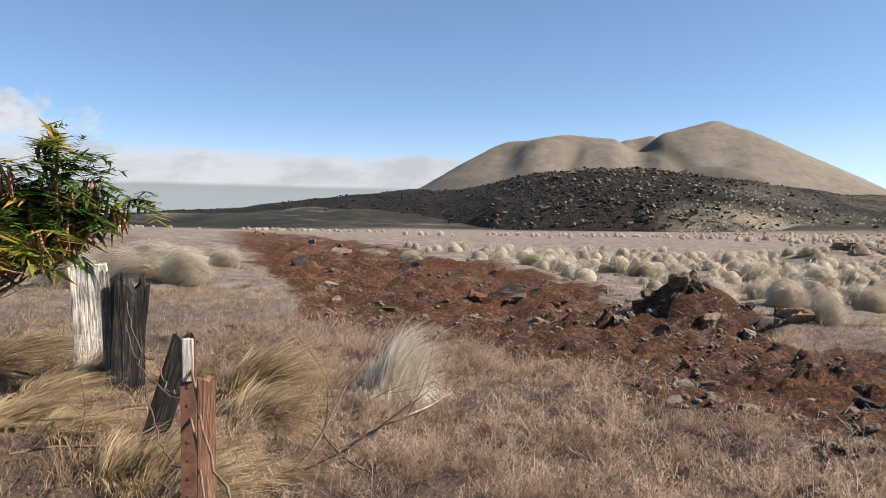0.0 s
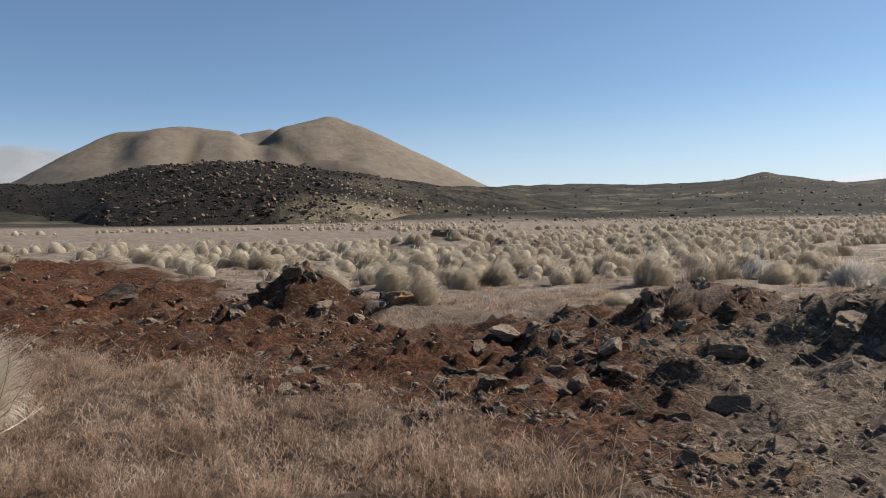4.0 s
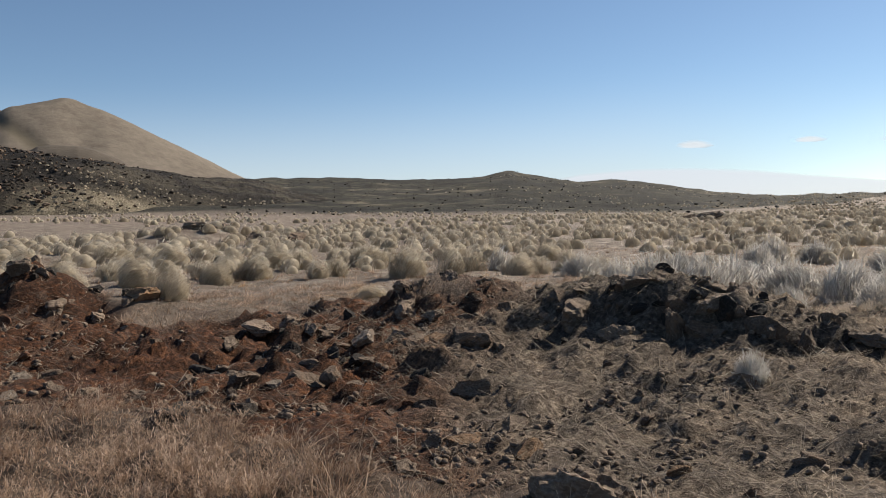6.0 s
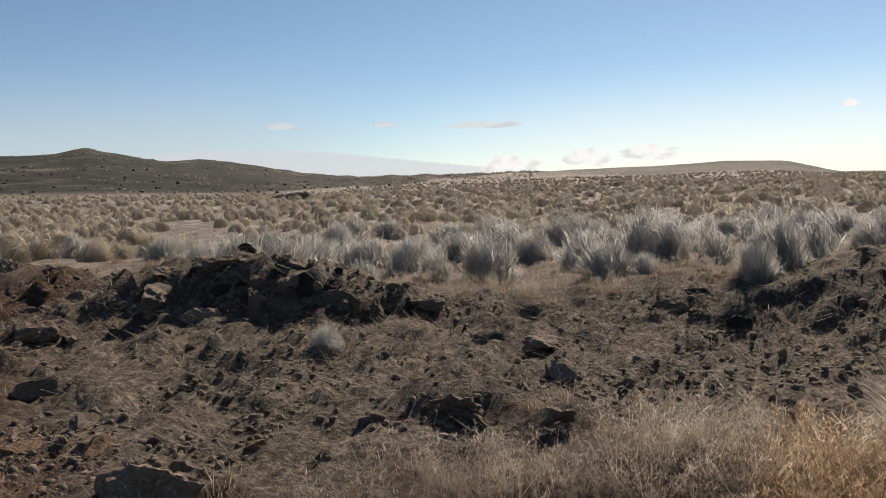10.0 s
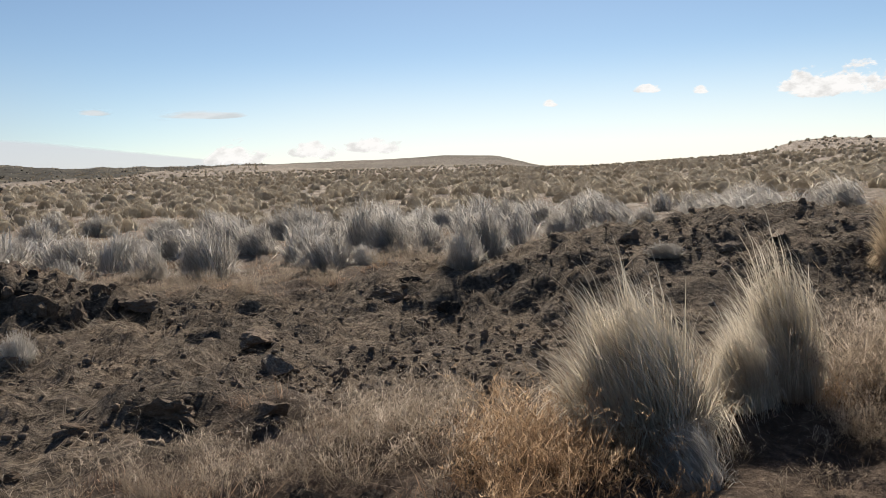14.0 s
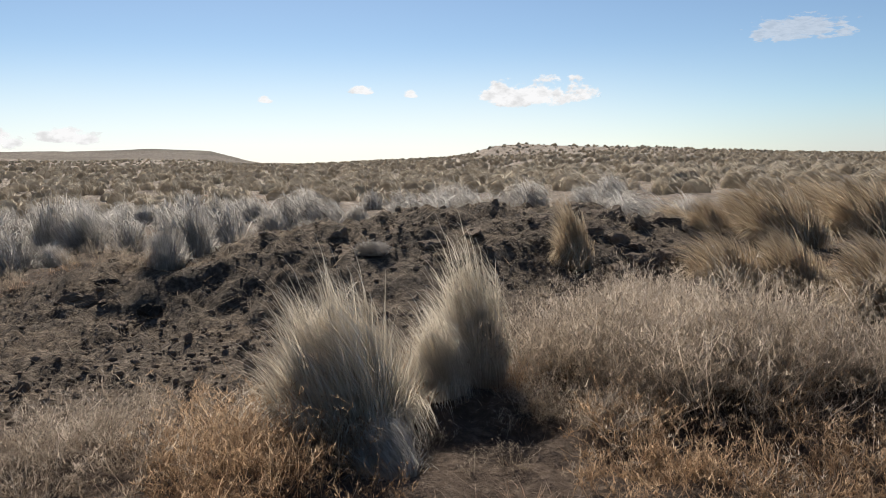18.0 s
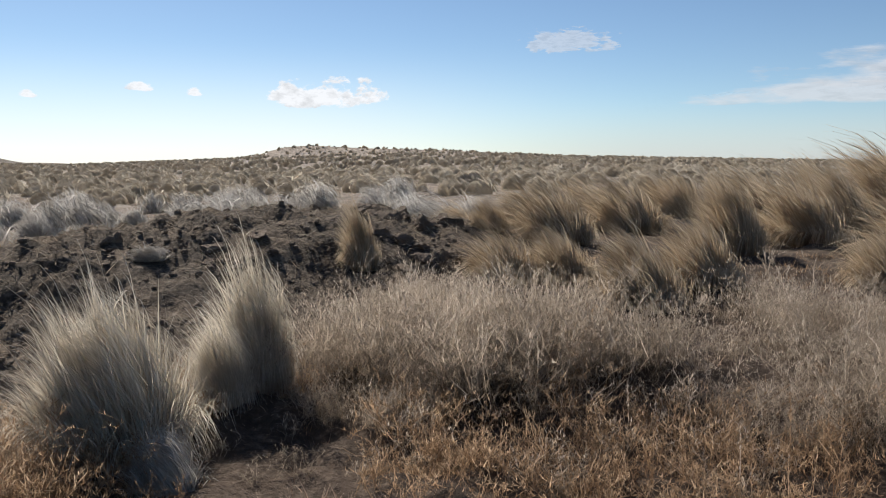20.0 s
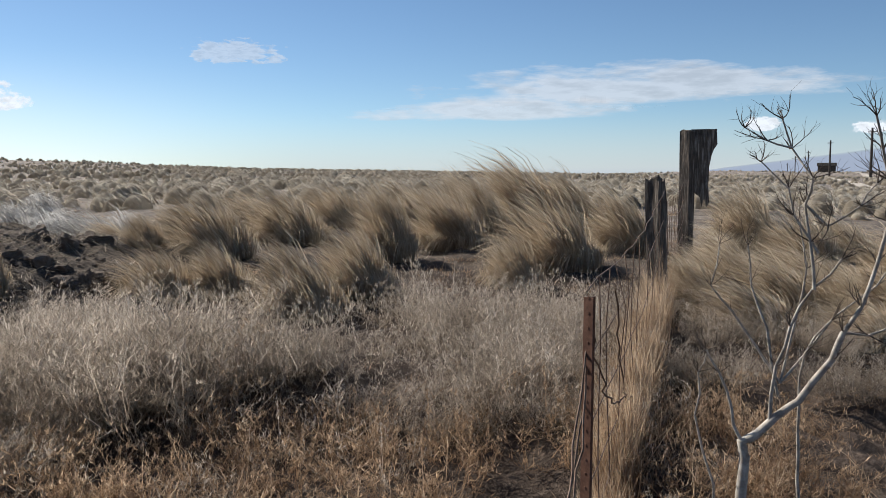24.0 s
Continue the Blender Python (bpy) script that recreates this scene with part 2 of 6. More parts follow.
def lava_material():
    m, nt, p = material("lava_rubble", 0.95)
    pos = position(nt)
    a, b = noise_tex(nt, 0.09, 5, 0.65, pos), noise_tex(nt, 0.9, 6, 0.75, pos)
    col = ramp(nt, b, [(0.32, (0.0024, 0.002, 0.0017)), (0.52, (0.0065, 0.0053, 0.0044)), (0.68, (0.018, 0.0145, 0.0115)), (0.8, (0.07, 0.058, 0.047))])
    grass = ramp(nt, b, [(0.3, (0.09, 0.075, 0.055)), (0.7, (0.28, 0.24, 0.17))])
    cover = maths(nt, "MULTIPLY", attribute(nt, "turf"), ramp(nt, a, [(0.4, (0, 0, 0)), (0.6, (1, 1, 1))]))
    nt.links.new(mixed(nt, cover, col, grass), p.inputs["Base Color"])
    bump(nt, p, b, 1.0, 0.9)
    return m


def blade_material(name, root, body, tip, dark, glow=0.35):
    """Dry grass blades: a root-to-tip growth colour with inner shade and rim light put into it, blade by blade
    variation, light passing through.
    """
    m, nt, p = material(name, 0.75)
    nt.nodes.remove(p)
    geo, info = nt.nodes.new("ShaderNodeNewGeometry"), nt.nodes.new("ShaderNodeObjectInfo")
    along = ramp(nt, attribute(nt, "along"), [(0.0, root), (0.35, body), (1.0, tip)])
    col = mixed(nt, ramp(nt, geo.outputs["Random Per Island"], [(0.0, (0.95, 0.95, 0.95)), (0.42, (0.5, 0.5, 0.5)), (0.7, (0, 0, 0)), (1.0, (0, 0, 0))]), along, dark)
    col = mixed(nt, maths(nt, "MULTIPLY", info.outputs["Random"], 0.35), col, body)
    patch = noise_tex(nt, 2.2, 5, 0.75, geo.outputs["Position"])
    col = mixed(nt, ramp(nt, patch, [(0.44, (0, 0, 0)), (0.6, (0.7, 0.7, 0.7))]), col, dark)
    d, t, mix = nt.nodes.new("ShaderNodeBsdfDiffuse"), nt.nodes.new("ShaderNodeBsdfTranslucent"), nt.nodes.new("ShaderNodeMixShader")
    nt.links.new(col, d.inputs["Color"]), nt.links.new(col, t.inputs["Color"])
    mix.inputs[0].default_value = glow
    nt.links.new(d.outputs[0], mix.inputs[1]), nt.links.new(t.outputs[0], mix.inputs[2])
    nt.links.new(mix.outputs[0], nt.nodes["Material Output"].inputs["Surface"])
    return m


def rock_material(name, dark, mid, light, rust):
    m, nt, p = material(name, 0.92)
    co = nt.nodes.new("ShaderNodeTexCoord").outputs["Object"]
    info = nt.nodes.new("ShaderNodeObjectInfo")
    a, b, c = noise_tex(nt, 3.0, 6, 0.65, co), noise_tex(nt, 16, 5, 0.7, co), noise_tex(nt, 1.4, 3, 0.6, co)
    col = ramp(nt, b, [(0.25, dark), (0.5, mid), (0.75, light)])
    col = mixed(nt, ramp(nt, a, [(0.5, (0, 0, 0)), (0.62, (0.75, 0.75, 0.75))]), col, rust)
    lichen = ramp(nt, c, [(0.6, (0, 0, 0)), (0.68, (0.6, 0.6, 0.6))])
    col = mixed(nt, lichen, col, light)
    col = mixed(nt, maths(nt, "MULTIPLY", info.outputs["Random"], 0.4), col, dark)
    nt.links.new(col, p.inputs["Base Color"])
    bump(nt, p, maths(nt, "ADD", a, maths(nt, "MULTIPLY", b, 0.5)), 0.8, 0.05)
    return m


def wood_material(name, dark, mid, light):
    m, nt, p = material(name, 0.9)
    co = nt.nodes.new("ShaderNodeTexCoord").outputs["Object"]
    mp = node(nt, "ShaderNodeMapping", Scale=(14, 14, 1.3))
    nt.links.new(co, mp.inputs["Vector"])
    g, s = noise_tex(nt, 3.0, 6, 0.65, mp.outputs[0]), noise_tex(nt, 4.0, 5, 0.65, co)
    col = ramp(nt, g, [(0.3, dark), (0.5, mid), (0.68, light)])
    col = mixed(nt, ramp(nt, s, [(0.45, (0, 0, 0)), (0.7, (0.7, 0.7, 0.7))]), col, dark)
    nt.links.new(col, p.inputs["Base Color"])
    bump(nt, p, g, 0.9, 0.02)
    return m


def plain_material(name, c1, c2, scale, rough=0.8, metal=0.0):
    m, nt, p = material(name, rough)
    co = nt.nodes.new("ShaderNodeTexCoord").outputs["Object"]
    nt.links.new(ramp(nt, noise_tex(nt, scale, 6, 0.7, co), [(0.35, c1), (0.65, c2)]), p.inputs["Base Color"])
    p.inputs["Metallic"].default_value = metal
    return m


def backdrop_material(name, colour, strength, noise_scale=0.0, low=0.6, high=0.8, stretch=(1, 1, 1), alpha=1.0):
    """Far cloud, haze or land beyond all else: a soft glow whose cover thins out by noise and towards its rim, distance
    haze put into its colour.
    """
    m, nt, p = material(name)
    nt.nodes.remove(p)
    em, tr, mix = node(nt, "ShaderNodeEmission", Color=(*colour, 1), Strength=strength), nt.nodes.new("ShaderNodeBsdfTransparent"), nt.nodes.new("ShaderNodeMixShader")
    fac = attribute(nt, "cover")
    if noise_scale:
        mp = node(nt, "ShaderNodeMapping", Scale=stretch)
        co = nt.nodes.new("ShaderNodeTexCoord").outputs["Object"]
        nt.links.new(co, mp.inputs["Vector"])
        n = noise_tex(nt, noise_scale, 8, 0.62, mp.outputs[0])
        body = maths(nt, "ADD", maths(nt, "MULTIPLY", n, 1.3), maths(nt, "MULTIPLY", fac, 0.5))
        grey = noise_tex(nt, noise_scale * 2.2, 5, 0.6, mp.outputs[0])
        nt.links.new(mixed(nt, ramp(nt, grey, [(0.45, (0, 0, 0)), (0.65, (0.8, 0.8, 0.8))]), colour, tuple(0.72 * c for c in colour)), em.inputs["Color"])
        fac = maths(nt, "MULTIPLY", ramp(nt, body, [(low, (0, 0, 0)), (high, (1, 1, 1))]), maths(nt, "MINIMUM", maths(nt, "MULTIPLY", fac, 6.0), 1.0))
    fac = maths(nt, "MULTIPLY", fac, alpha)
    nt.links.new(fac, mix.inputs[0])
    nt.links.new(tr.outputs[0], mix.inputs[1]), nt.links.new(em.outputs[0], mix.inputs[2])
    nt.links.new(mix.outputs[0], nt.nodes["Material Output"].inputs["Surface"])
    return m


MAT_GROUND, MAT_HILL, MAT_LAVA = ground_material(), hill_material("grassy_cinder"), lava_material()
MAT_MOUND = hill_material("dark_grassy_cinder", 0.62)
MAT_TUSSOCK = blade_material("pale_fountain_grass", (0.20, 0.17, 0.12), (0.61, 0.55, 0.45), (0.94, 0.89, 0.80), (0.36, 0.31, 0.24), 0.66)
# the pale grass again, greyed to carry its look against the sun
MAT_GREY = blade_material("backlit_grey_grass", (0.20, 0.185, 0.165), (0.66, 0.63, 0.59), (0.97, 0.96, 0.95), (0.30, 0.28, 0.25), 0.64)
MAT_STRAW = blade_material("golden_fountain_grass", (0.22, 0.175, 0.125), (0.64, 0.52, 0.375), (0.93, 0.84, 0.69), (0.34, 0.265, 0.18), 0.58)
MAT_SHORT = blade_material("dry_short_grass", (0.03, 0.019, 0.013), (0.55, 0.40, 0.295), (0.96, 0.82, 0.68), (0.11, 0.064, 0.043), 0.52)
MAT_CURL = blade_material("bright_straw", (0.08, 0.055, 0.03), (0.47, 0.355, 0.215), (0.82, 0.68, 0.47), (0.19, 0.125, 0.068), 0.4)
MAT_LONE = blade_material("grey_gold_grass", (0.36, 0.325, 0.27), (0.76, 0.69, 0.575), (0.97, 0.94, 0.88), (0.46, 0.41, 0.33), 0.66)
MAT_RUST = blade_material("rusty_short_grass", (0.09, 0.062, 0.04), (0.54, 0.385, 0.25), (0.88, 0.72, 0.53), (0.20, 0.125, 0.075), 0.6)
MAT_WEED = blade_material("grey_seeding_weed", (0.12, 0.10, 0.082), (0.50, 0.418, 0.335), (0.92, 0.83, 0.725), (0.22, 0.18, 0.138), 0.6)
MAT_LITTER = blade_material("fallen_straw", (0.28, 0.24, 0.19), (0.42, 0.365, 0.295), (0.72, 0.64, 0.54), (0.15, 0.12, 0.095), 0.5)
MAT_ROCK = rock_material("weathered_basalt", (0.048, 0.034, 0.025), (0.122, 0.09, 0.067), (0.25, 0.198, 0.153), (0.19, 0.12, 0.075))
MAT_BOULDER = rock_material("dark_lava_boulder", (0.008, 0.007, 0.006), (0.025, 0.021, 0.018), (0.09, 0.075, 0.063), (0.045, 0.034, 0.026))
MAT_PALE = rock_material("pale_lichened_rock", (0.06, 0.046, 0.036), (0.19, 0.155, 0.125), (0.44, 0.40, 0.34), (0.20, 0.125, 0.075))
MAT_ORANGE = rock_material("ochre_rock", (0.05, 0.035, 0.024), (0.17, 0.105, 0.06), (0.36, 0.25, 0.16), (0.24, 0.125, 0.06))
MAT_CLOD = rock_material("soil_clod", (0.07, 0.053, 0.04), (0.175, 0.133, 0.10), (0.32, 0.255, 0.198), (0.17, 0.12, 0.085))
MAT_DARKWOOD = wood_material("rotted_dark_wood", (0.007, 0.0065, 0.006), (0.016, 0.014, 0.012), (0.075, 0.065, 0.055))
MAT_REDCLOD = rock_material("red_soil_clod", (0.04, 0.018, 0.010), (0.12, 0.055, 0.03), (0.22, 0.12, 0.07), (0.16, 0.07, 0.035))
MAT_OLDWOOD = wood_material("old_brown_timber", (0.035, 0.029, 0.024), (0.12, 0.097, 0.078), (0.28, 0.24, 0.195))
MAT_WOOD = wood_material("weathered_fence_wood", (0.05, 0.042, 0.034), (0.17, 0.14, 0.11), (0.42, 0.38, 0.33))
MAT_PALEWOOD = wood_material("bleached_post_wood", (0.07, 0.06, 0.05), (0.42, 0.38, 0.33), (0.68, 0.64, 0.58))
MAT_RUSTY = plain_material("rusted_steel", (0.10, 0.048, 0.032), (0.21, 0.11, 0.072), 20, 0.85, 0.2)
MAT_WIRE = plain_material("rusty_wire", (0.10, 0.06, 0.04), (0.24, 0.17, 0.13), 30, 0.7, 0.4)
MAT_BARK = plain_material("bleached_bark", (0.22, 0.185, 0.15), (0.52, 0.475, 0.41), 18)
MAT_TWIG = plain_material("dead_twig", (0.055, 0.037, 0.027), (0.18, 0.125, 0.09), 12)
MAT_STAKE = wood_material("red_brown_stake_wood", (0.09, 0.045, 0.028), (0.20, 0.10, 0.065), (0.34, 0.20, 0.13))
MAT_FINE = plain_material("fine_dark_twig", (0.07, 0.052, 0.04), (0.17, 0.135, 0.105), 12)
MAT_TRACK = plain_material("pale_track", (0.42, 0.37, 0.31), (0.62, 0.56, 0.48), 0.6)
MAT_FROND = blade_material("green_leaflets", (0.05, 0.09, 0.025), (0.09, 0.16, 0.035), (0.17, 0.26, 0.05), (0.035, 0.06, 0.02), 0.45)
MAT_POD = plain_material("dry_brown_pod", (0.14, 0.06, 0.03), (0.34, 0.17, 0.08), 9, 0.7)
MAT_YELLOW = blade_material("yellowing_leaf", (0.20, 0.14, 0.03), (0.36, 0.26, 0.05), (0.42, 0.22, 0.07), (0.16, 0.20, 0.04), 0.45)
MAT_POLE = plain_material("dark_pole_wood", (0.05, 0.042, 0.035), (0.11, 0.09, 0.075), 2)


# ---- building helpers ----
def mesh_of(name, verts, faces, mat, attrs=None, smooth_faces=True):
    """A mesh from arrays: faces all of one size."""
    me = bpy.data.meshes.new(name)
    n, k = faces.shape
    me.vertices.add(len(verts)), me.loops.add(n * k), me.polygons.add(n)
    me.vertices.foreach_set("co", np.ascontiguousarray(verts, np.float32).ravel())
    me.loops.foreach_set("vertex_index", np.ascontiguousarray(faces, np.int32).ravel())
    me.polygons.foreach_set("loop_start", np.arange(0, n * k, k, dtype=np.int32))
    me.polygons.foreach_set("use_smooth", np.full(n, smooth_faces, bool))
    me.update(calc_edges=True)
    for key, values in (attrs or {}).items():
        me.attributes.new(key, "FLOAT", "POINT").data.foreach_set("value", np.ascontiguousarray(values, np.float32))
    me.materials.append(mat)
    return me


def part(name, bm, mat, parent, label=""):
    me = bpy.data.meshes.new(name)
    bm.to_mesh(me)
    bm.free()
    me.materials.append(mat)
    ob = new(name, me)
    ob.parent = parent
    return tagged(ob, label)


def grid_faces(rows, cols):
    i, j = np.meshgrid(np.arange(rows - 1), np.arange(cols - 1), indexing="ij")
    a = (i * cols + j).ravel()
    return np.stack([a, a + 1, a + cols + 1, a + cols], 1)


# ---- the ground, one sheet to the horizon ----
def build_ground():
    fine = np.arange(-36, 184.01, 0.42)
    b = np.radians(np.concatenate([fine, np.arange(186, 324.01, 3)]))
    r = np.concatenate([np.exp(np.linspace(np.log(0.3), np.log(2.6), 14, endpoint=False)), np.exp(np.linspace(np.log(2.6), np.log(45), 320, endpoint=False)),
                        np.exp(np.linspace(np.log(45), np.log(450), 75, endpoint=False)), np.exp(np.linspace(np.log(450), np.log(4700), 14))])
    rr, bb = np.meshgrid(r, b, indexing="ij")
    x, y = (rr * np.sin(bb)).ravel(), (rr * np.cos(bb)).ravel()
    z = land(x, y)
    a, d = bearing(x, y), np.hypot(x, y)
    soil = soil_mask(x, y)
    red = smooth((52 - a + 12 * fbm(x * 0.3, y * 0.3, 9, 3)) / 16)
    edge = 118 + 22 * fbm(x * 0.03, y * 0.03, 41, 3) + np.interp(a, [-60, 0, 40, 58, 66, 78, 84], [8, 8, 5, 0, 40, 110, 140])
    lava = smooth((d - edge) / 25) * smooth((86 - a) / 8) + 0.8 * smooth((d - 165) / 25) * smooth((a - 76) / 6) * smooth((101 - a) / 4) * (0.7 + 0.5 * fbm(x * 0.03, y * 0.03, 47, 3))
    lava = np.clip(lava, 0, 1)
    # closed: lighter straw ground further off, more so past 40 degrees
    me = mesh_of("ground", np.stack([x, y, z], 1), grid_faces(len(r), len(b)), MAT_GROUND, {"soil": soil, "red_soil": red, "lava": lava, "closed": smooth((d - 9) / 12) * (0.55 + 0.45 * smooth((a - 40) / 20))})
    # close the ring and the middle
    bm = bmesh.new()
    bm.from_mesh(me)
    bm.verts.ensure_lookup_table()
    nb = len(b)
    for k in range(len(r) - 1):
        bm.faces.new([bm.verts[k * nb + nb - 1], bm.verts[k * nb], bm.verts[k * nb + nb], bm.verts[k * nb + 2 * nb - 1]])
    bm.faces.ensure_lookup_table()
    hub = bm.verts.new((0, 0, sum(bm.verts[j].co.z for j in range(nb)) / nb))
    bm.verts.ensure_lookup_table()
    for j in range(nb):
        bm.faces.new([hub, bm.verts[j], bm.verts[(j + 1) % nb]])
    bmesh.ops.recalc_face_normals(bm, faces=bm.faces[:])
    bm.faces.ensure_lookup_table()
    for f in bm.faces:
        f.smooth = True
    bm.normal_update()
    if sum(f.normal.z for f in bm.faces[:50]) < 0:
        bmesh.ops.reverse_faces(bm, faces=bm.faces)
    bm.to_mesh(me)
    bm.free()
    tagged(new("ground", me), "dry upland plain of bleached grass with a graded strip of red-brown soil", "ground", kind="structure")


build_ground()


# ---- hills ----
def to_skyline(z, shape, bearings, r, base, table_b, table_e):
    """Scales a hill column by column of bearing so that its crest stands at the given rise above the eye."""
    zz = z.reshape(shape)
    rise = np.degrees(np.arctan2(zz - EYE_Z, r[:, None])).max(0)
    want = np.interp(np.degrees(bearings), table_b, table_e)
    k = (np.tan(np.radians(want)) * r[np.argmax(zz / r[:, None], 0)] + EYE_Z - base) / np.maximum(zz[np.argmax(zz / r[:, None], 0), np.arange(len(bearings))] - base, 1)
    k = np.clip(k, 0.3, 1.8)
    k = np.convolve(np.pad(k, 4, mode="edge"), np.ones(9) / 9, "valid")
    return (base + (zz - base) * k[None, :]).ravel()


def cone_hill():
    b, r = np.radians(np.linspace(-5, 34, 280)), np.linspace(740, 1330, 120)
    rr, bb = np.meshgrid(r, b, indexing="ij")
    x, y = (rr * np.sin(bb)).ravel(), (rr * np.cos(bb)).ravel()
    warp = 10 * fbm(x * 0.008, y * 0.008, 61, 3)
    z, k = 0, 0.12
    # bearing, distance, height, reach down to the plain
    for pb, pd, h, w in [(19.1, 1000, 155, 215), (13.8, 1080, 134, 200), (9.0, 985, 143, 190), (4.6, 1000, 133, 150)]:
        px, py = at(pb, pd)
        q = (np.hypot(x - px, y - py) + warp) / w
        z = z + np.exp(k * (h + 8 - (h - 30) * np.sqrt(q * q + 0.006)))
    z = np.log(z + np.exp(k * 22)) / k
    z = to_skyline(z, rr.shape, b, r, 22, [-4.9, -1.8, 1, 3.8, 5, 8.5, 10.7, 13, 16, 18.4, 20.9, 23.3, 26.2, 29, 33.2],
                   [2.46, 4.18, 5.8, 7.22, 7.47, 7.88, 7.66, 7.35, 7.95, 8.52, 7.65, 6.42, 4.99, 3.47, 1.45])
    # gullies between the two crowns, worn towards the plain
    gully = 0
    for gb, gd, wide, tilt in ((9.2, 900, 8, 0.35), (14.3, 940, 10, -0.2)):
        gx, gy = at(gb, gd)
        gully = gully + np.exp(-(((x - gx) - tilt * (y - gy)) / wide) ** 2) * smooth((gd + 70 - np.hypot(x, y)) / 60)
    z = z - 2.5 * gully + 1.0 * fbm(x * 0.05, y * 0.05, 71, 4) + 0.5 * fbm(bb.ravel() * 40, rr.ravel() * 0.01, 73, 3)
    ob = new("cinder_cone", mesh_of("cinder_cone", np.stack([x, y, z], 1), grid_faces(len(r), len(b))[:, ::-1], MAT_HILL, {"gully": gully}))
    tagged(ob, "distant twin-peaked cinder cone covered in pale dry grass", "hill", kind="structure")


def knoll_surface(b, r):
    rr, bb = np.meshgrid(r, b, indexing="ij")
    a = np.degrees(bb)
    foot = np.interp(a, [-30, -12, 0, 4, 20, 28, 40], [205, 190, 170, 150, 150, 165, 180]) + 5 * fbm(a * 0.12, a * 0.03, 77, 2)
    crest = np.interp(a, [-30, -5, 3, 11, 18, 28, 40], [245, 245, 235, 205, 208, 235, 250])
    u = (rr - foot) / (crest - foot)
    body = np.where(u < 1, 1 - (1 - np.clip(u, 0, 1)) ** 1.8, np.clip(1 - 0.35 * (u - 1) ** 2, -0.2, 1))
    rise = np.interp(a, [-29.5, -20.6, -13.8, -6.5, -1.8, 1.5, 3.4, 6.9, 10.8, 13.6, 16, 18.4, 21.3, 26.2, 29.7, 34.2, 40],
                     [1.67, 2.36, 2.85, 3.69, 4.03, 4.08, 4.37, 5.16, 5.48, 5.35, 5.05, 4.71, 4.26, 3.37, 3.12, 1.94, 0.75])
    low = 3.6
    z = low + (EYE_Z + crest * np.tan(np.radians(rise)) - low) * body
    x, y, z = (rr * np.sin(bb)).ravel(), (rr * np.cos(bb)).ravel(), z.ravel()
    on = smooth((z - low) / 3)
    z = z + on * (0.8 * fbm(x * 0.10, y * 0.10, 81, 4) + 0.35 * fbm(x * 0.7, y * 0.7, 83, 2)) - 4 * (1 - smooth((z - low + 0.2) / 0.8))
    return x, y, z


def lava_knoll():
    b, r = np.radians(np.linspace(-30, 41, 340)), np.linspace(135, 330, 120)
    x, y, z = knoll_surface(b, r)
    a = np.degrees(np.arctan2(x, y))
    turf = np.clip(smooth((a - 17) / 5) * 0.28 + smooth((170 - np.hypot(x, y)) / 10) * smooth((a - 14) / 3) + 0.03, 0, 1)
    ob = new("lava_knoll", mesh_of("lava_knoll", np.stack([x, y, z], 1), grid_faces(len(r), len(b))[:, ::-1], MAT_LAVA, {"turf": turf}))
    tagged(ob, "dark rounded knoll of lava rubble with thin dry grass", "hill", kind="structure")


def cinder_mound():
    """A low flat-topped mound at the foot of the cone."""
    b, r = np.radians(np.linspace(14.5, 25, 90)), np.linspace(520, 680, 40)
    rr, bb = np.meshgrid(r, b, indexing="ij")
    a = np.degrees(bb)
    rise = np.interp(a, [14.1, 15.7, 16.7, 17.5, 19, 20, 21.6, 24.3], [1.96, 4.81, 5.4, 5.51, 5.49, 5.25, 4.61, 2.44])
    top = EYE_Z + 590 * np.tan(np.radians(rise))
    u = (rr - 520) / 70
    body = np.where(u < 1, smooth(u), np.clip(1 - 0.3 * (u - 1) ** 2, 0, 1))
    x, y = (rr * np.sin(bb)).ravel(), (rr * np.cos(bb)).ravel()
    z = (8 + (top - 8) * body).ravel() + 0.5 * fbm(x * 0.08, y * 0.08, 87, 3)
    tagged(new("cinder_mound", mesh_of("cinder_mound", np.stack([x, y, z], 1), grid_faces(len(r), len(b))[:, ::-1], MAT_MOUND, {"gully": 0 * z})), "low flat-topped mound of dark grassy cinder", "hill", kind="structure")


cinder_mound()
cone_hill()
lava_knoll()


# ---- grass ----
WIND = np.array([math.sin(radians(62)), math.cos(radians(62)), 0.0])


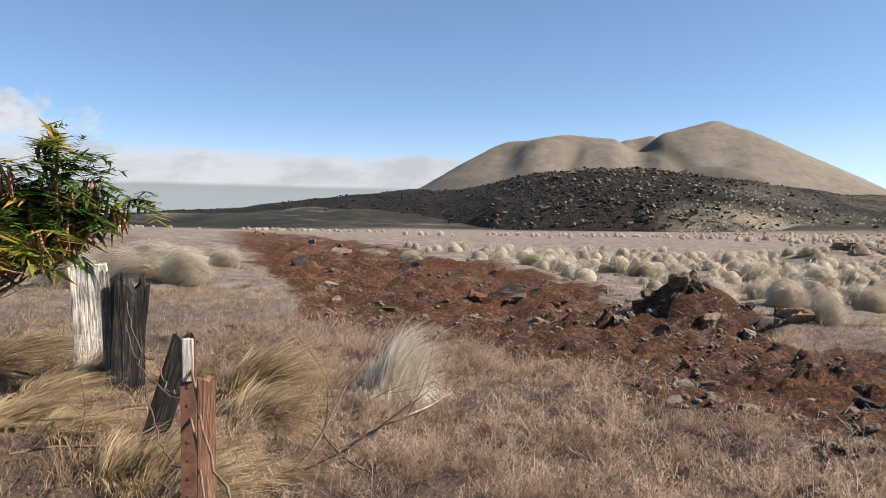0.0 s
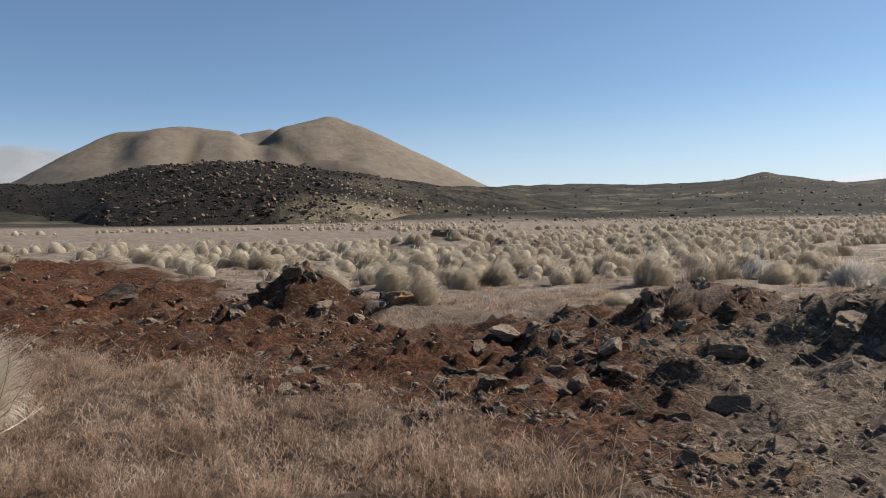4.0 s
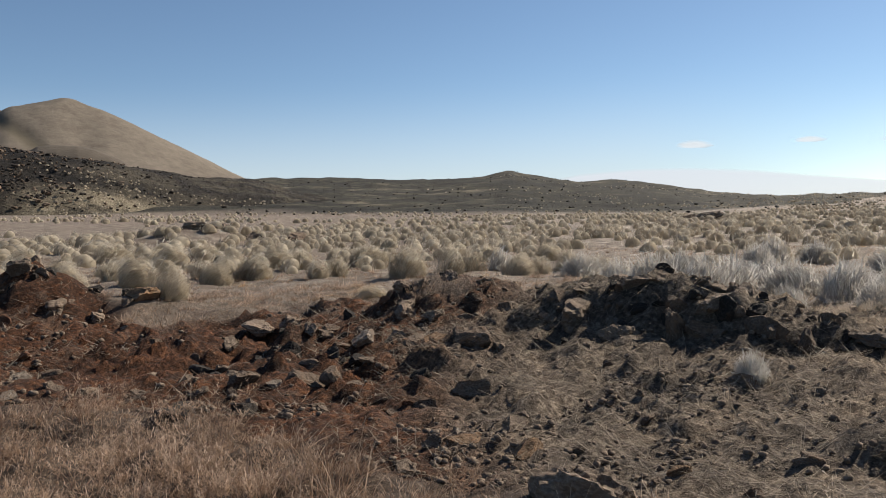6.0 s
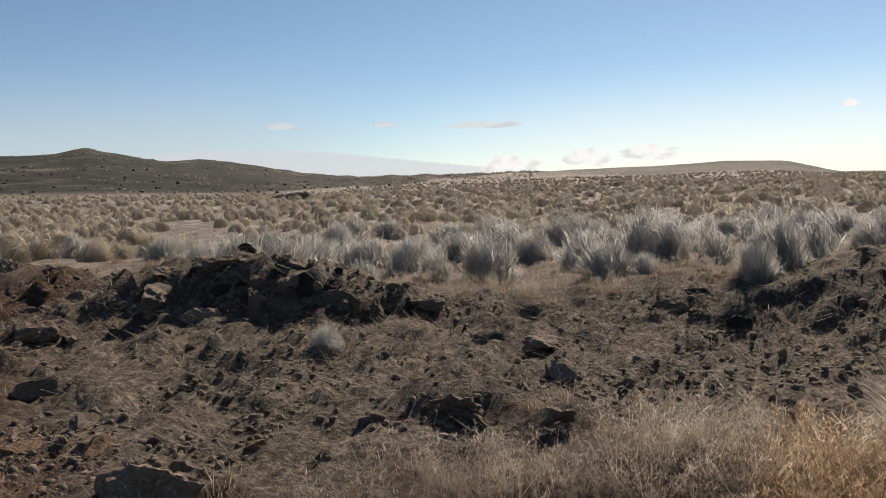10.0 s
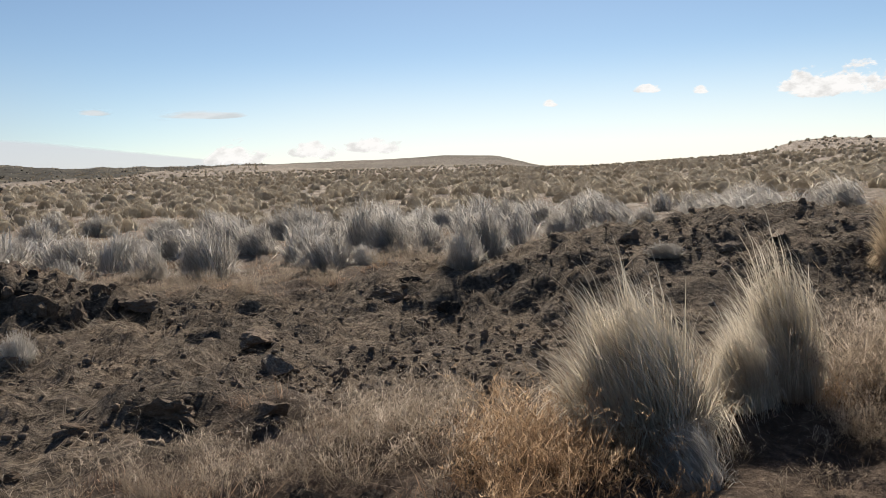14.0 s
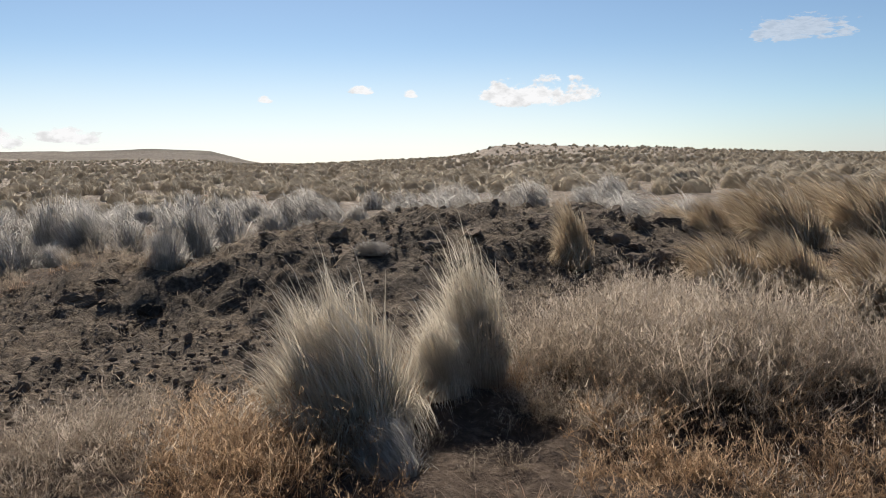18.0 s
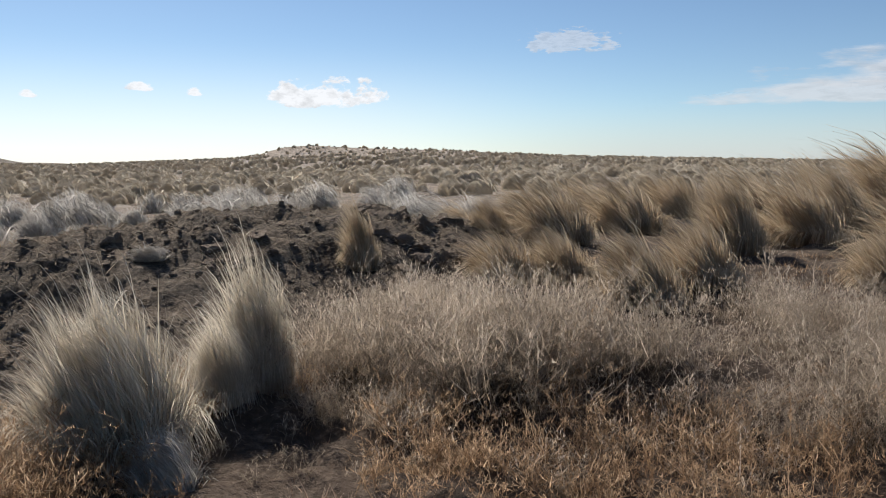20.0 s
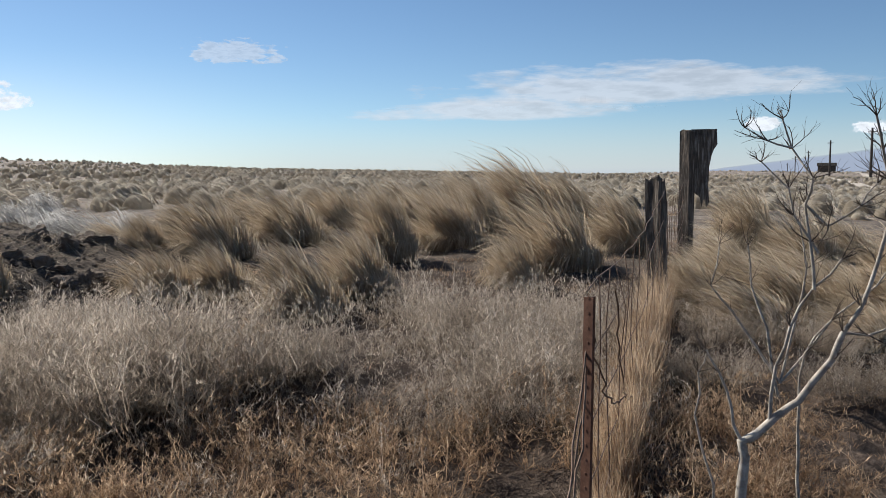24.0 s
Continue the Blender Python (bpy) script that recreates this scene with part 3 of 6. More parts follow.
def blades(root, way, length, bend, width, segs, rng):
    """Many tapering blades as arrays: points along root + way*s + bend*s*s, and triangles."""
    n = len(root)
    s = np.linspace(0, 1, segs + 1)
    mid = root[:, None, :] + (way * length[:, None])[:, None, :] * s[None, :, None] + (bend * length[:, None])[:, None, :] * (s ** 2.3)[None, :, None]
    ang = rng.uniform(0, 2 * np.pi, n)
    side = np.stack([np.cos(ang), np.sin(ang), np.zeros(n)], 1) * width[:, None] * 0.5
    taper = (1 - s[:-1] ** 1.6 * 0.75)
    left, right = mid[:, :-1] - side[:, None, :] * taper[None, :, None], mid[:, :-1] + side[:, None, :] * taper[None, :, None]
    per = 2 * segs + 1
    verts = np.empty((n, per, 3))
    verts[:, 0:2 * segs:2], verts[:, 1:2 * segs:2], verts[:, -1] = left, right, mid[:, -1]
    tri = []
    for k in range(segs - 1):
        tri += [(2 * k, 2 * k + 1, 2 * k + 3), (2 * k, 2 * k + 3, 2 * k + 2)]
    tri.append((2 * segs - 2, 2 * segs - 1, 2 * segs))
    faces = (np.arange(n)[:, None, None] * per + np.array(tri)[None]).reshape(-1, 3)
    along = np.tile(np.append(np.repeat(s[:-1], 2), 1.0), n)
    return verts.reshape(-1, 3), faces, along


def join_arrays(sets):
    vs, fs, als, n = [], [], [], 0
    for v, f, al in sets:
        vs.append(v), fs.append(f + n), als.append(al)
        n += len(v)
    return np.concatenate(vs), np.concatenate(fs), np.concatenate(als)


def tuft_arrays(rng, count, lean, width, segs, flare):
    """One tussock of unit width and height: blades from a broad crown, arching into a dome, their tips combed over by the wind."""
    ang, rad = rng.uniform(0, 2 * np.pi, count), np.sqrt(rng.uniform(0, 1, count))
    out = np.stack([np.cos(ang), np.sin(ang), np.zeros(count)], 1)
    locks = 0.6 * np.sin(ang * 4 + rng.uniform(0, 6)) + 0.4 * np.sin(ang * 9 + rad * 7)
    root = out * (rad * 0.20)[:, None]
    skirt = rng.uniform(0, 1, count) < 0.28
    tilt = np.radians(flare) * np.where(skirt, rng.uniform(0.8, 1.25, count), rad ** 0.75 * rng.uniform(0.7, 1.08, count))
    way = out * np.sin(tilt)[:, None] + np.array([0, 0, 1.0]) * np.cos(tilt)[:, None] + WIND * (0.25 * lean) + rng.normal(0, 0.08, (count, 3))
    way /= np.linalg.norm(way, axis=1)[:, None]
    length = np.where(skirt, rng.uniform(0.35, 0.75, count), rng.uniform(0.5, 1.0, count) ** 0.6) * (1 + 0.07 * locks)
    bend = out * (rad * 0.06)[:, None] + WIND * (lean * rng.uniform(0.5, 1.4, count))[:, None] + rng.normal(0, 0.2, (count, 3))
    bend[:, 2] -= 0.16 + 0.24 * rad * rng.uniform(0.5, 1.2, count) + 0.30 * lean * rng.uniform(0.5, 1.0, count)
    v, f, al = blades(root, way, length, bend, width * rng.uniform(0.6, 1.3, count), segs, rng)
    tall, broad = np.percentile(v[:, 2], 97.5), np.percentile(np.hypot(v[:, 0], v[:, 1]), 90)
    v[:, 2] /= tall
    v[:, :2] *= 0.5 / broad
    return v, f, al


def fountain_arrays(rng, count, locks, lean, width, segs, core=0.5, wisps=0.07, foot=0.25):
    """One tussock of unit width and height: locks of blades that rise from a narrow foot and bow out to a dome, combed over by the wind."""
    lock = rng.integers(0, locks, count)
    l_ang, l_u, l_size = rng.uniform(0, 2 * np.pi, locks), rng.uniform(0.0, 1.0, locks) ** 1.25, rng.uniform(0.90, 1.05, locks)
    l_lean = rng.uniform(0.75, 1.25, locks)
    ang, u = l_ang[lock] + rng.normal(0, 0.15, count), np.clip(l_u[lock] + rng.normal(0, 0.07, count), 0.02, 1)
    out = np.stack([np.cos(ang), np.sin(ang), np.zeros(count)], 1)
    size = l_size[lock] * np.where(rng.uniform(0, 1, count) < wisps, rng.uniform(1.04, 1.2, count), rng.uniform(0.5, 1.02, count) ** 0.7)
    up = np.array([0, 0, 1.0])
    end = (out * (0.5 * np.sqrt(1 - u * u))[:, None] + up * u[:, None]) * size[:, None]
    root = end * np.array([foot, foot, 0]) + rng.normal(0, 0.03, (count, 3)) * np.array([1, 1, 0])
    ctrl = (root + end) * np.array([0.5, 0.5, 0]) * (0.8 + 0.25 * foot) + up * np.maximum(0.80 * end[:, 2], 0.34 * size)[:, None]
    blow = lean * l_lean[lock] * (0.25 + u) * size
    end = end + WIND * (0.55 * blow)[:, None] - up * (0.16 * blow)[:, None] + rng.normal(0, 0.03, (count, 3))
    ctrl = ctrl + WIND * (0.10 * blow)[:, None] + rng.normal(0, 0.015, (count, 3))
    v, f, al = blades(root, 2 * (ctrl - root), np.ones(count), end - 2 * ctrl + root, width * rng.uniform(0.6, 1.3, count), segs, rng)
    across = np.abs(v[:, 0] * WIND[1] - v[:, 1] * WIND[0])
    v[:, 2] = np.maximum(v[:, 2] / np.percentile(v[:, 2], 99.6), -0.02)
    v[:, :2] *= 0.5 / np.percentile(across, 95)
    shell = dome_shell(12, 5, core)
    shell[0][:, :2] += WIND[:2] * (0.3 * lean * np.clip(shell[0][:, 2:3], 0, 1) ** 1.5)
    # core all in the root colour, a dark filling that stands for inner shade
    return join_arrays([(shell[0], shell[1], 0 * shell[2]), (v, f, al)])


def fountain_mesh(seed, mat, *shape, hair=0.0, **more):
    rng = np.random.default_rng(seed)
    v, f, al = fountain_arrays(rng, *shape, **more)
    if hair:
        count, _, lean, width, segs = shape
        hv, hf, hal = dome_arrays(rng, int(count * hair), lean + 0.1, width, min(segs, 4), (0.3, 0.62), 0.15 * lean)
        v, f, al = join_arrays([(v, f, al), (hv * np.array([0.96, 0.96, 0.93]), hf, hal)])
    return mesh_of("grass_tussock", v, f, mat, {"along": al})


def dome_shell(cols, rows, squash=0.86):
    """A low half-round core of unit width and height, as arrays."""
    th, u = np.meshgrid(np.linspace(0, 2 * np.pi, cols, endpoint=False), np.sin(np.linspace(0, radians(72), rows)), indexing="xy")
    rim = np.sqrt(1 - u * u) * (0.86 + 0.10 * np.sin(3 * th + 5 * u) + 0.06 * np.sin(5 * th + 1.7))
    v = np.stack([rim * np.cos(th) * 0.5, rim * np.sin(th) * 0.5, u + 0 * th], -1).reshape(-1, 3) * squash
    f = []
    for k in range(rows - 1):
        for m in range(cols):
            a, b = k * cols + m, k * cols + (m + 1) % cols
            f += [(a, b, b + cols), (a, b + cols, a + cols)]
    f += [((rows - 1) * cols, (rows - 1) * cols + m, (rows - 1) * cols + m + 1) for m in range(1, cols - 1)]
    # core coloured darker towards its foot, standing in for shade inside the tussock
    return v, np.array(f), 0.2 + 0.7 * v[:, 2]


def combed(rng, ang, u, lean):
    """Points on a unit dome, and the way that the hair lies there: up, over and down the wind."""
    n = len(ang)
    rim = np.sqrt(np.maximum(0, 1 - u * u))
    out = np.stack([np.cos(ang), np.sin(ang), np.zeros(n)], 1)
    nrm = out * rim[:, None] + np.array([0, 0, 1.0]) * u[:, None]
    flow = WIND * lean + np.array([0, 0, 0.55]) + out * 0.30
    flow = flow - nrm * (flow * nrm).sum(1)[:, None]
    flow /= np.linalg.norm(flow, axis=1)[:, None] + 0.15
    return out * (0.5 * rim)[:, None] + np.array([0, 0, 1.0]) * u[:, None], nrm, flow


def dome_arrays(rng, count, lean, width, segs, long=(0.26, 0.62), shear=0.0):
    """A packed tussock of unit width and height: a dome of fine hair that lies along it, combed over by the wind."""
    ang, u = rng.uniform(0, 2 * np.pi, count), rng.uniform(0, 1, count)
    p, nrm, flow = combed(rng, ang, u, lean)
    bump_ = 1 + 0.10 * np.sin(ang * 3 + rng.uniform(0, 6)) + 0.07 * np.sin(ang * 7 + u * 5) + 0.05 * np.sin(ang * 13 + u * 9)
    length = rng.uniform(*long, count)
    way = flow + nrm * rng.uniform(0.05, 0.42, count)[:, None] + rng.normal(0, 0.12, (count, 3))
    way /= np.linalg.norm(way, axis=1)[:, None]
    root = p * (bump_ * rng.uniform(0.70, 0.98, count))[:, None] - way * (0.45 * length)[:, None]
    root[:, 2] = np.maximum(root[:, 2], 0)
    root[:, :2] *= (0.85 + 0.15 * np.clip(root[:, 2:3] * 2.5, 0, 1))
    bend = WIND * (lean * rng.uniform(0.1, 0.6, count))[:, None] - nrm * 0.12
    bend[:, 2] -= rng.uniform(0.05, 0.30, count)
    v, f, al = blades(root, way, length, bend, width * rng.uniform(0.6, 1.3, count), segs, rng)
    tall, broad = np.percentile(v[:, 2], 99), np.percentile(np.hypot(v[:, 0], v[:, 1]), 96)
    v[:, 2] /= tall
    v[:, :2] *= 0.5 / broad
    slope = WIND[:2] * shear
    v[:, :2] += slope * (np.clip(v[:, 2], 0, 2) ** 1.5)[:, None]
    # hair darkened low on the dome, its shade put into the colour
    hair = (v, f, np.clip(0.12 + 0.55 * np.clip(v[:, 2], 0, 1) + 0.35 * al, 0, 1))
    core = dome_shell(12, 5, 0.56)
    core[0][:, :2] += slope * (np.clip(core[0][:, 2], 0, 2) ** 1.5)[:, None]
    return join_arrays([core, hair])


def tussock_mesh(seed, count, lean, width, segs, mat, flare=40.0, domed=False, fan=0, **shape):
    rng = np.random.default_rng(seed)
    v, f, al = dome_arrays(rng, count, lean, width, segs, **shape) if domed else tuft_arrays(rng, count, lean, width, segs, flare)
    if fan:
        tv, tf, tal = tuft_arrays(rng, fan, 0.9 * lean + 0.3, width * 0.9, segs, flare)
        v, f, al = join_arrays([(v * np.array([0.94, 0.94, 0.86]), f, al), (tv * np.array([0.95, 0.95, 0.76]), tf, 0.3 + 0.7 * tal)])
    return mesh_of("grass_tussock", v, f, mat, {"along": al})


def plume_mesh(seed, count, lean):
    """Pale seed plumes on thin stalks that stand out of a tussock."""
    rng = np.random.default_rng(seed)
    ang, rad = rng.uniform(0, 2 * np.pi, count), np.sqrt(rng.uniform(0, 1, count))
    out = np.stack([np.cos(ang), np.sin(ang), np.zeros(count)], 1)
    root, way = out * (rad * 0.2)[:, None] + np.array([0, 0, 0.35]), out * (rad * 0.45)[:, None] + np.array([0, 0, 0.75])
    bend = WIND * lean + np.array([0, 0, -0.12]) + rng.normal(0, 0.05, (count, 3))
    length = rng.uniform(0.45, 0.68, count)
    sets = [blades(root, way, length, bend, np.full(count, 0.004), 3, rng)]
    rep = np.repeat(np.arange(count), 14)
    s = rng.uniform(0.86, 1.0, len(rep))
    p = root[rep] + way[rep] * (length[rep] * s)[:, None] + bend[rep] * (length[rep] * s ** 2.3)[:, None]
    sets.append(blades(p, way[rep] + bend[rep] * 2 + rng.normal(0, 0.25, (len(rep), 3)), np.full(len(rep), 0.05), np.zeros((len(rep), 3)), np.full(len(rep), 0.009), 1, rng))
    v, f, al = join_arrays(sets)
    return mesh_of("seed_plume", v, f, MAT_TUSSOCK, {"along": 0.4 + 0.6 * al})


PLUMES = [plume_mesh(700 + k, 16, 0.35) for k in range(3)]


def with_plumes(ob, k):
    """Adds the seed plumes of a tussock as its part."""
    p = new("seed_plume", PLUMES[k % 3])
    p.parent = ob
    tagged(p, "pale seed plumes on thin stalks")


def plant(mesh, name, b, d, size, label, group, sink=0.03, turn=0.0, category="grass tussock"):
    x, y = at(b, d)
    ob = new(name, mesh)
    ob.matrix_world = pose(x, y, gz(x, y) - sink, 0, 0, turn) @ Matrix.Diagonal((size[0], size[0], size[1], 1))
    if name == "grass_tussock":
        with_plumes(ob, int(b * 10))
    return tagged(ob, label, category, group)


PALE = [tussock_mesh(100 + k, 1500, 0.75, 0.011, 3, MAT_TUSSOCK, domed=True) for k in range(5)]
GREY = [fountain_mesh(110 + k, MAT_GREY, 520, 90, 0.25, 0.011, 4, wisps=0.03, foot=0.5, hair=2.6) for k in range(5)]
GOLD = [fountain_mesh(120 + k, MAT_STRAW, 2600, 130, 0.75, 0.0090, 5, wisps=0.05, foot=0.5) for k in range(5)]
CURLY = [fountain_mesh(125 + k, MAT_CURL, 1500, 60, 1.0, 0.010, 4) for k in range(3)]
SMALL = [tussock_mesh(160 + k, 640, 0.55, 0.020, 2, MAT_TUSSOCK, domed=True) for k in range(4)]
SPIKY = [fountain_mesh(165 + k, MAT_GREY, 170, 50, 0.25, 0.018, 3, wisps=0.02, foot=0.5, hair=2.8) for k in range(5)]


def place_tussocks():
    # pale wind-combed tussocks past the soil strip: bearing, distance, height, width
    row = [(22.5, 23.1, .87, 1.02), (24.8, 16.1, .6, .75), (27.5, 23.2, .63, .95), (24.7, 31.2, .74, 1.06), (20.8, 33.3, .8, 1.4), (18.9, 20.5, .55, .7), (15.9, 30.9, .7, 1.1), (13.7, 32.9, .7, 1.15), (12.3, 33.9, .7, .95), (8.3, 32.7, .67, 1.3)]
    row += [(6.3, 35.4, .6, 1.4), (4.1, 31.5, .6, 1.2), (-2.1, 36, .56, 1.1), (27.0, 33.9, .57, 1.15), (28.7, 31.5, .6, .85), (31.4, 29.3, .78, 1.37), (33.2, 29.7, .59, .7), (35.5, 32.0, .5, .85), (37.7, 30.3, .7, 1.3), (38, 17.5, .28, .7), (9.8, 32, .54, .86),
           (-4.8, 37, .56, 1.35), (0.8, 33, .5, 1.0), (32.8, 31.6, .54, .87), (46.1, 30.6, .62, 1.24), (40.5, 22.9, .85, 1.2), (48.2, 23.0, .62, 1.0), (51.6, 25.8, .68, .9), (53.7, 24.4, .5, 1.1), (43.4, 32, .54, 1.1), (50.2, 30.4, .6, 1.0), (37.9, 29.7, .73, 1.6), (45.9, 31.6, .52, 1.2), (18, 27, .6, 1.0), (29.8, 24.5, .6, .9)]
    for k, (b, d, h, w) in enumerate(row):
        plant(PALE[k % 5], "grass_tussock", b, d, (w * 1.1, h * 1.05), "pale dry fountain grass tussock on the plain", "tussocks on the plain", turn=(k * 37) % 50 - 25)
    # upright ones further along the strip, in backlit grey
    mid = [(84.8, 16.2, 1.05, .82), (86.3, 15.6, .85, .75), (74.2, 13.9, .82, .85), (68.8, 15.5, .75, .82), (70.5, 14.1, .56, .5), (66.1, 17.0, .65, .86), (63.8, 22.5, .75, .75), (60.3, 15.5, .85, .9), (62.2, 19.5, .6, .8), (57.2, 15.8, .85, .9), (82.2, 12.4, .55, .75), (84.6, 12.6, .32, .42)]
    mid += [(88.5, 18.4, .55, .7), (79.2, 22.5, .72, 1.3), (67.4, 28, .74, .85), (64.8, 28, .85, .8), (71.6, 24, .6, 1.0), (75.8, 20.5, .6, .6), (80.7, 26, .6, .75), (90.2, 22, .52, .6), (54.9, 16.5, .7, .8), (52.5, 22, .67, 1.0), (93.0, 11.6, .72, .62), (91.6, 10.6, .56, .44), (98.3, 17.6, .5, .58), (95.9, 17.2, .4, .45),
           (90.0, 22, .6, .6), (88.5, 18.7, .5, .6), (109.5, 14.6, .5, .8), (102.6, 14.2, .48, .45), (104, 20, .4, .55), (112.4, 14, .45, .6), (100.5, 19, .4, .66), (59.2, 20.5, .7, .9), (72.8, 17.5, .6, .7), (77.4, 17, .65, .8), (81, 18.5, .6, .7), (65.4, 14.2, .5, .5), (105.2, 10.0, .16, .4)]
    for k, (b, d, h, w) in enumerate(mid):
        plant(GREY[k % 5], "grass_tussock", b, d, (w * 1.15, h * 1.05), "dry fountain grass tussock in painted backlit grey with pale tips", "tussocks on the plain", turn=(k * 37) % 50 - 25)
    plant(GREY[1], "grass_tussock", 62.9, 8.25, (0.3, 0.3), "tuft of bleached grass on an upturned clod", "tussocks on the plain")
    # golden tussocks crowded near the fence
    crowd = [(129.2, 10.0, .62, .78), (133.0, 10.1, .6, .74), (128.1, 12.5, .5, .55), (132.6, 12.2, .9, 1.0), (138.6, 8.7, .78, .74), (142.2, 9.5, .78, .74), (137.3, 14.6, .95, 1.35), (144.1, 12.3, 1.15, .85), (148.5, 13.8, 1.15, 1.1), (150.8, 15.5, 1.2, .9)]
    # those by the wire and past it
    crowd += [(152.9, 10.8, .75, .65), (155.8, 12.2, 1.15, 1.25), (160.2, 14.4, 1.1, 1.1), (153.8, 18.5, 1.6, 1.9), (157, 18.5, 1.35, 1.1), (140.5, 17.5, .95, 1.2), (145.5, 18.5, 1.1, 1.5), (149.5, 19.5, 1.3, 1.3), (135.2, 17, .8, 1.2), (130.8, 15.5, .7, 1.0), (168, 15.5, 1.2, 1.05), (165.2, 11.3, .45, .6), (173.6, 15.5, .8, 1.2), (168.4, 8.6, .5, .9), (172, 11.2, .65, .95), (174.7, 8.4, .5, .7), (166.5, 13.2, .6, .7),
             (164.6, 9.4, .6, .75), (167.3, 10.2, .7, .8), (170.2, 9.6, .7, .85), (173.4, 10.0, .65, .9), (171.4, 13.4, .9, 1.0), (176.2, 9.4, .6, .8), (177, 12, .8, 1.0), (126.5, 14.5, .5, .8)]
    for k, (b, d, h, w) in enumerate(crowd):
        plant(GOLD[k % 5], "grass_tussock", b, d, (w * 1.0, h * 0.98), "golden dry fountain grass tussock combed by wind", "tussocks by the fence", turn=(k * 41) % 40 - 20)
    plant(GOLD[2], "grass_tussock", 119.1, 9.9, (0.42, 0.8), "narrow golden tussock with a wind-blown tip on the berm", "tussocks by the fence")
    west = [(-19.8, 20.5, .68, 1.5), (-21.6, 22, .8, 1.6), (-17, 19.5, .85, 1.15), (-14.8, 26, .6, 1.1), (-19.3, 26, .7, 1.5), (-24, 20, .9, 1.4), (-17.8, 23, .7, 1.2)]
    for k, (b, d, h, w) in enumerate(west):
        plant(PALE[k % 5], "grass_tussock", b, d, (w, h), "straw-coloured grass tussock by the fence line", "tussocks by the fence")
    mounds = [(-21.6, 9.7, .35, .6), (-23.2, 9.5, .3, .6), (-18.0, 5.9, .42, .5), (-19.8, 6.1, .36, .5), (-16.4, 5.5, .36, .5), (-12.8, 8.7, .62, .85), (-12.1, 7.2, .45, .66), (-14.6, 10.5, .34, .5), (-14.2, 7.6, .4, .6), (-9.8, 9.0, .25, .5), (-25, 9.0, .28, .7), (-27, 8.2, .3, .7), (-23.4, 7.6, .22, .6), (-18.2, 8.8, .2, .6), (-28.5, 10.5, .4, 1.0), (-25.8, 11.5, .3, .8), (-15.5, 6.4, .25, .5), (-12.6, 6.0, .2, .6)]
    for k, (b, d, h, w) in enumerate(mounds):
        plant(CURLY[k % 3], "grass_tussock", b, d, (w, h), "bright straw tussock slumped beside the old fence", "tussocks by the fence", turn=(k * 53) % 60 - 30)
    # the lone ones close by
    big = fountain_mesh(141, MAT_LONE, 4200, 200, 0.5, 0.0058, 6, core=0.6, wisps=0.04, foot=0.55, hair=0.8)
    tall = fountain_mesh(142, MAT_LONE, 2200, 110, 0.5, 0.0078, 6, core=0.5, wisps=0.06, foot=0.5, hair=0.6)
    lone = fountain_mesh(143, MAT_LONE, 3000, 110, 0.85, 0.0072, 6, core=0.5, foot=0.4)
    plant(big, "grass_tussock", 103.4, 4.78, (0.80, 0.86), "large domed tussock of grey-gold fountain grass", "lone tussocks", turn=-15)
    plant(tall, "grass_tussock", 112.2, 5.7, (0.50, 0.92), "tall upright tussock of grey-gold fountain grass", "lone tussocks")
    plant(tall, "grass_tussock", 109.9, 5.35, (0.38, 0.58), "narrow tussock of grey-gold fountain grass", "lone tussocks", turn=20)
    plant(GREY[3], "grass_tussock", 106.4, 4.25, (0.34, 0.34), "small greenish tuft at the foot of a larger tussock", "lone tussocks")
    plant(lone, "grass_tussock", -3.2, 8.4, (0.62, 0.76), "wind-bent straw tussock beside the soil strip", "lone tussocks", turn=14)


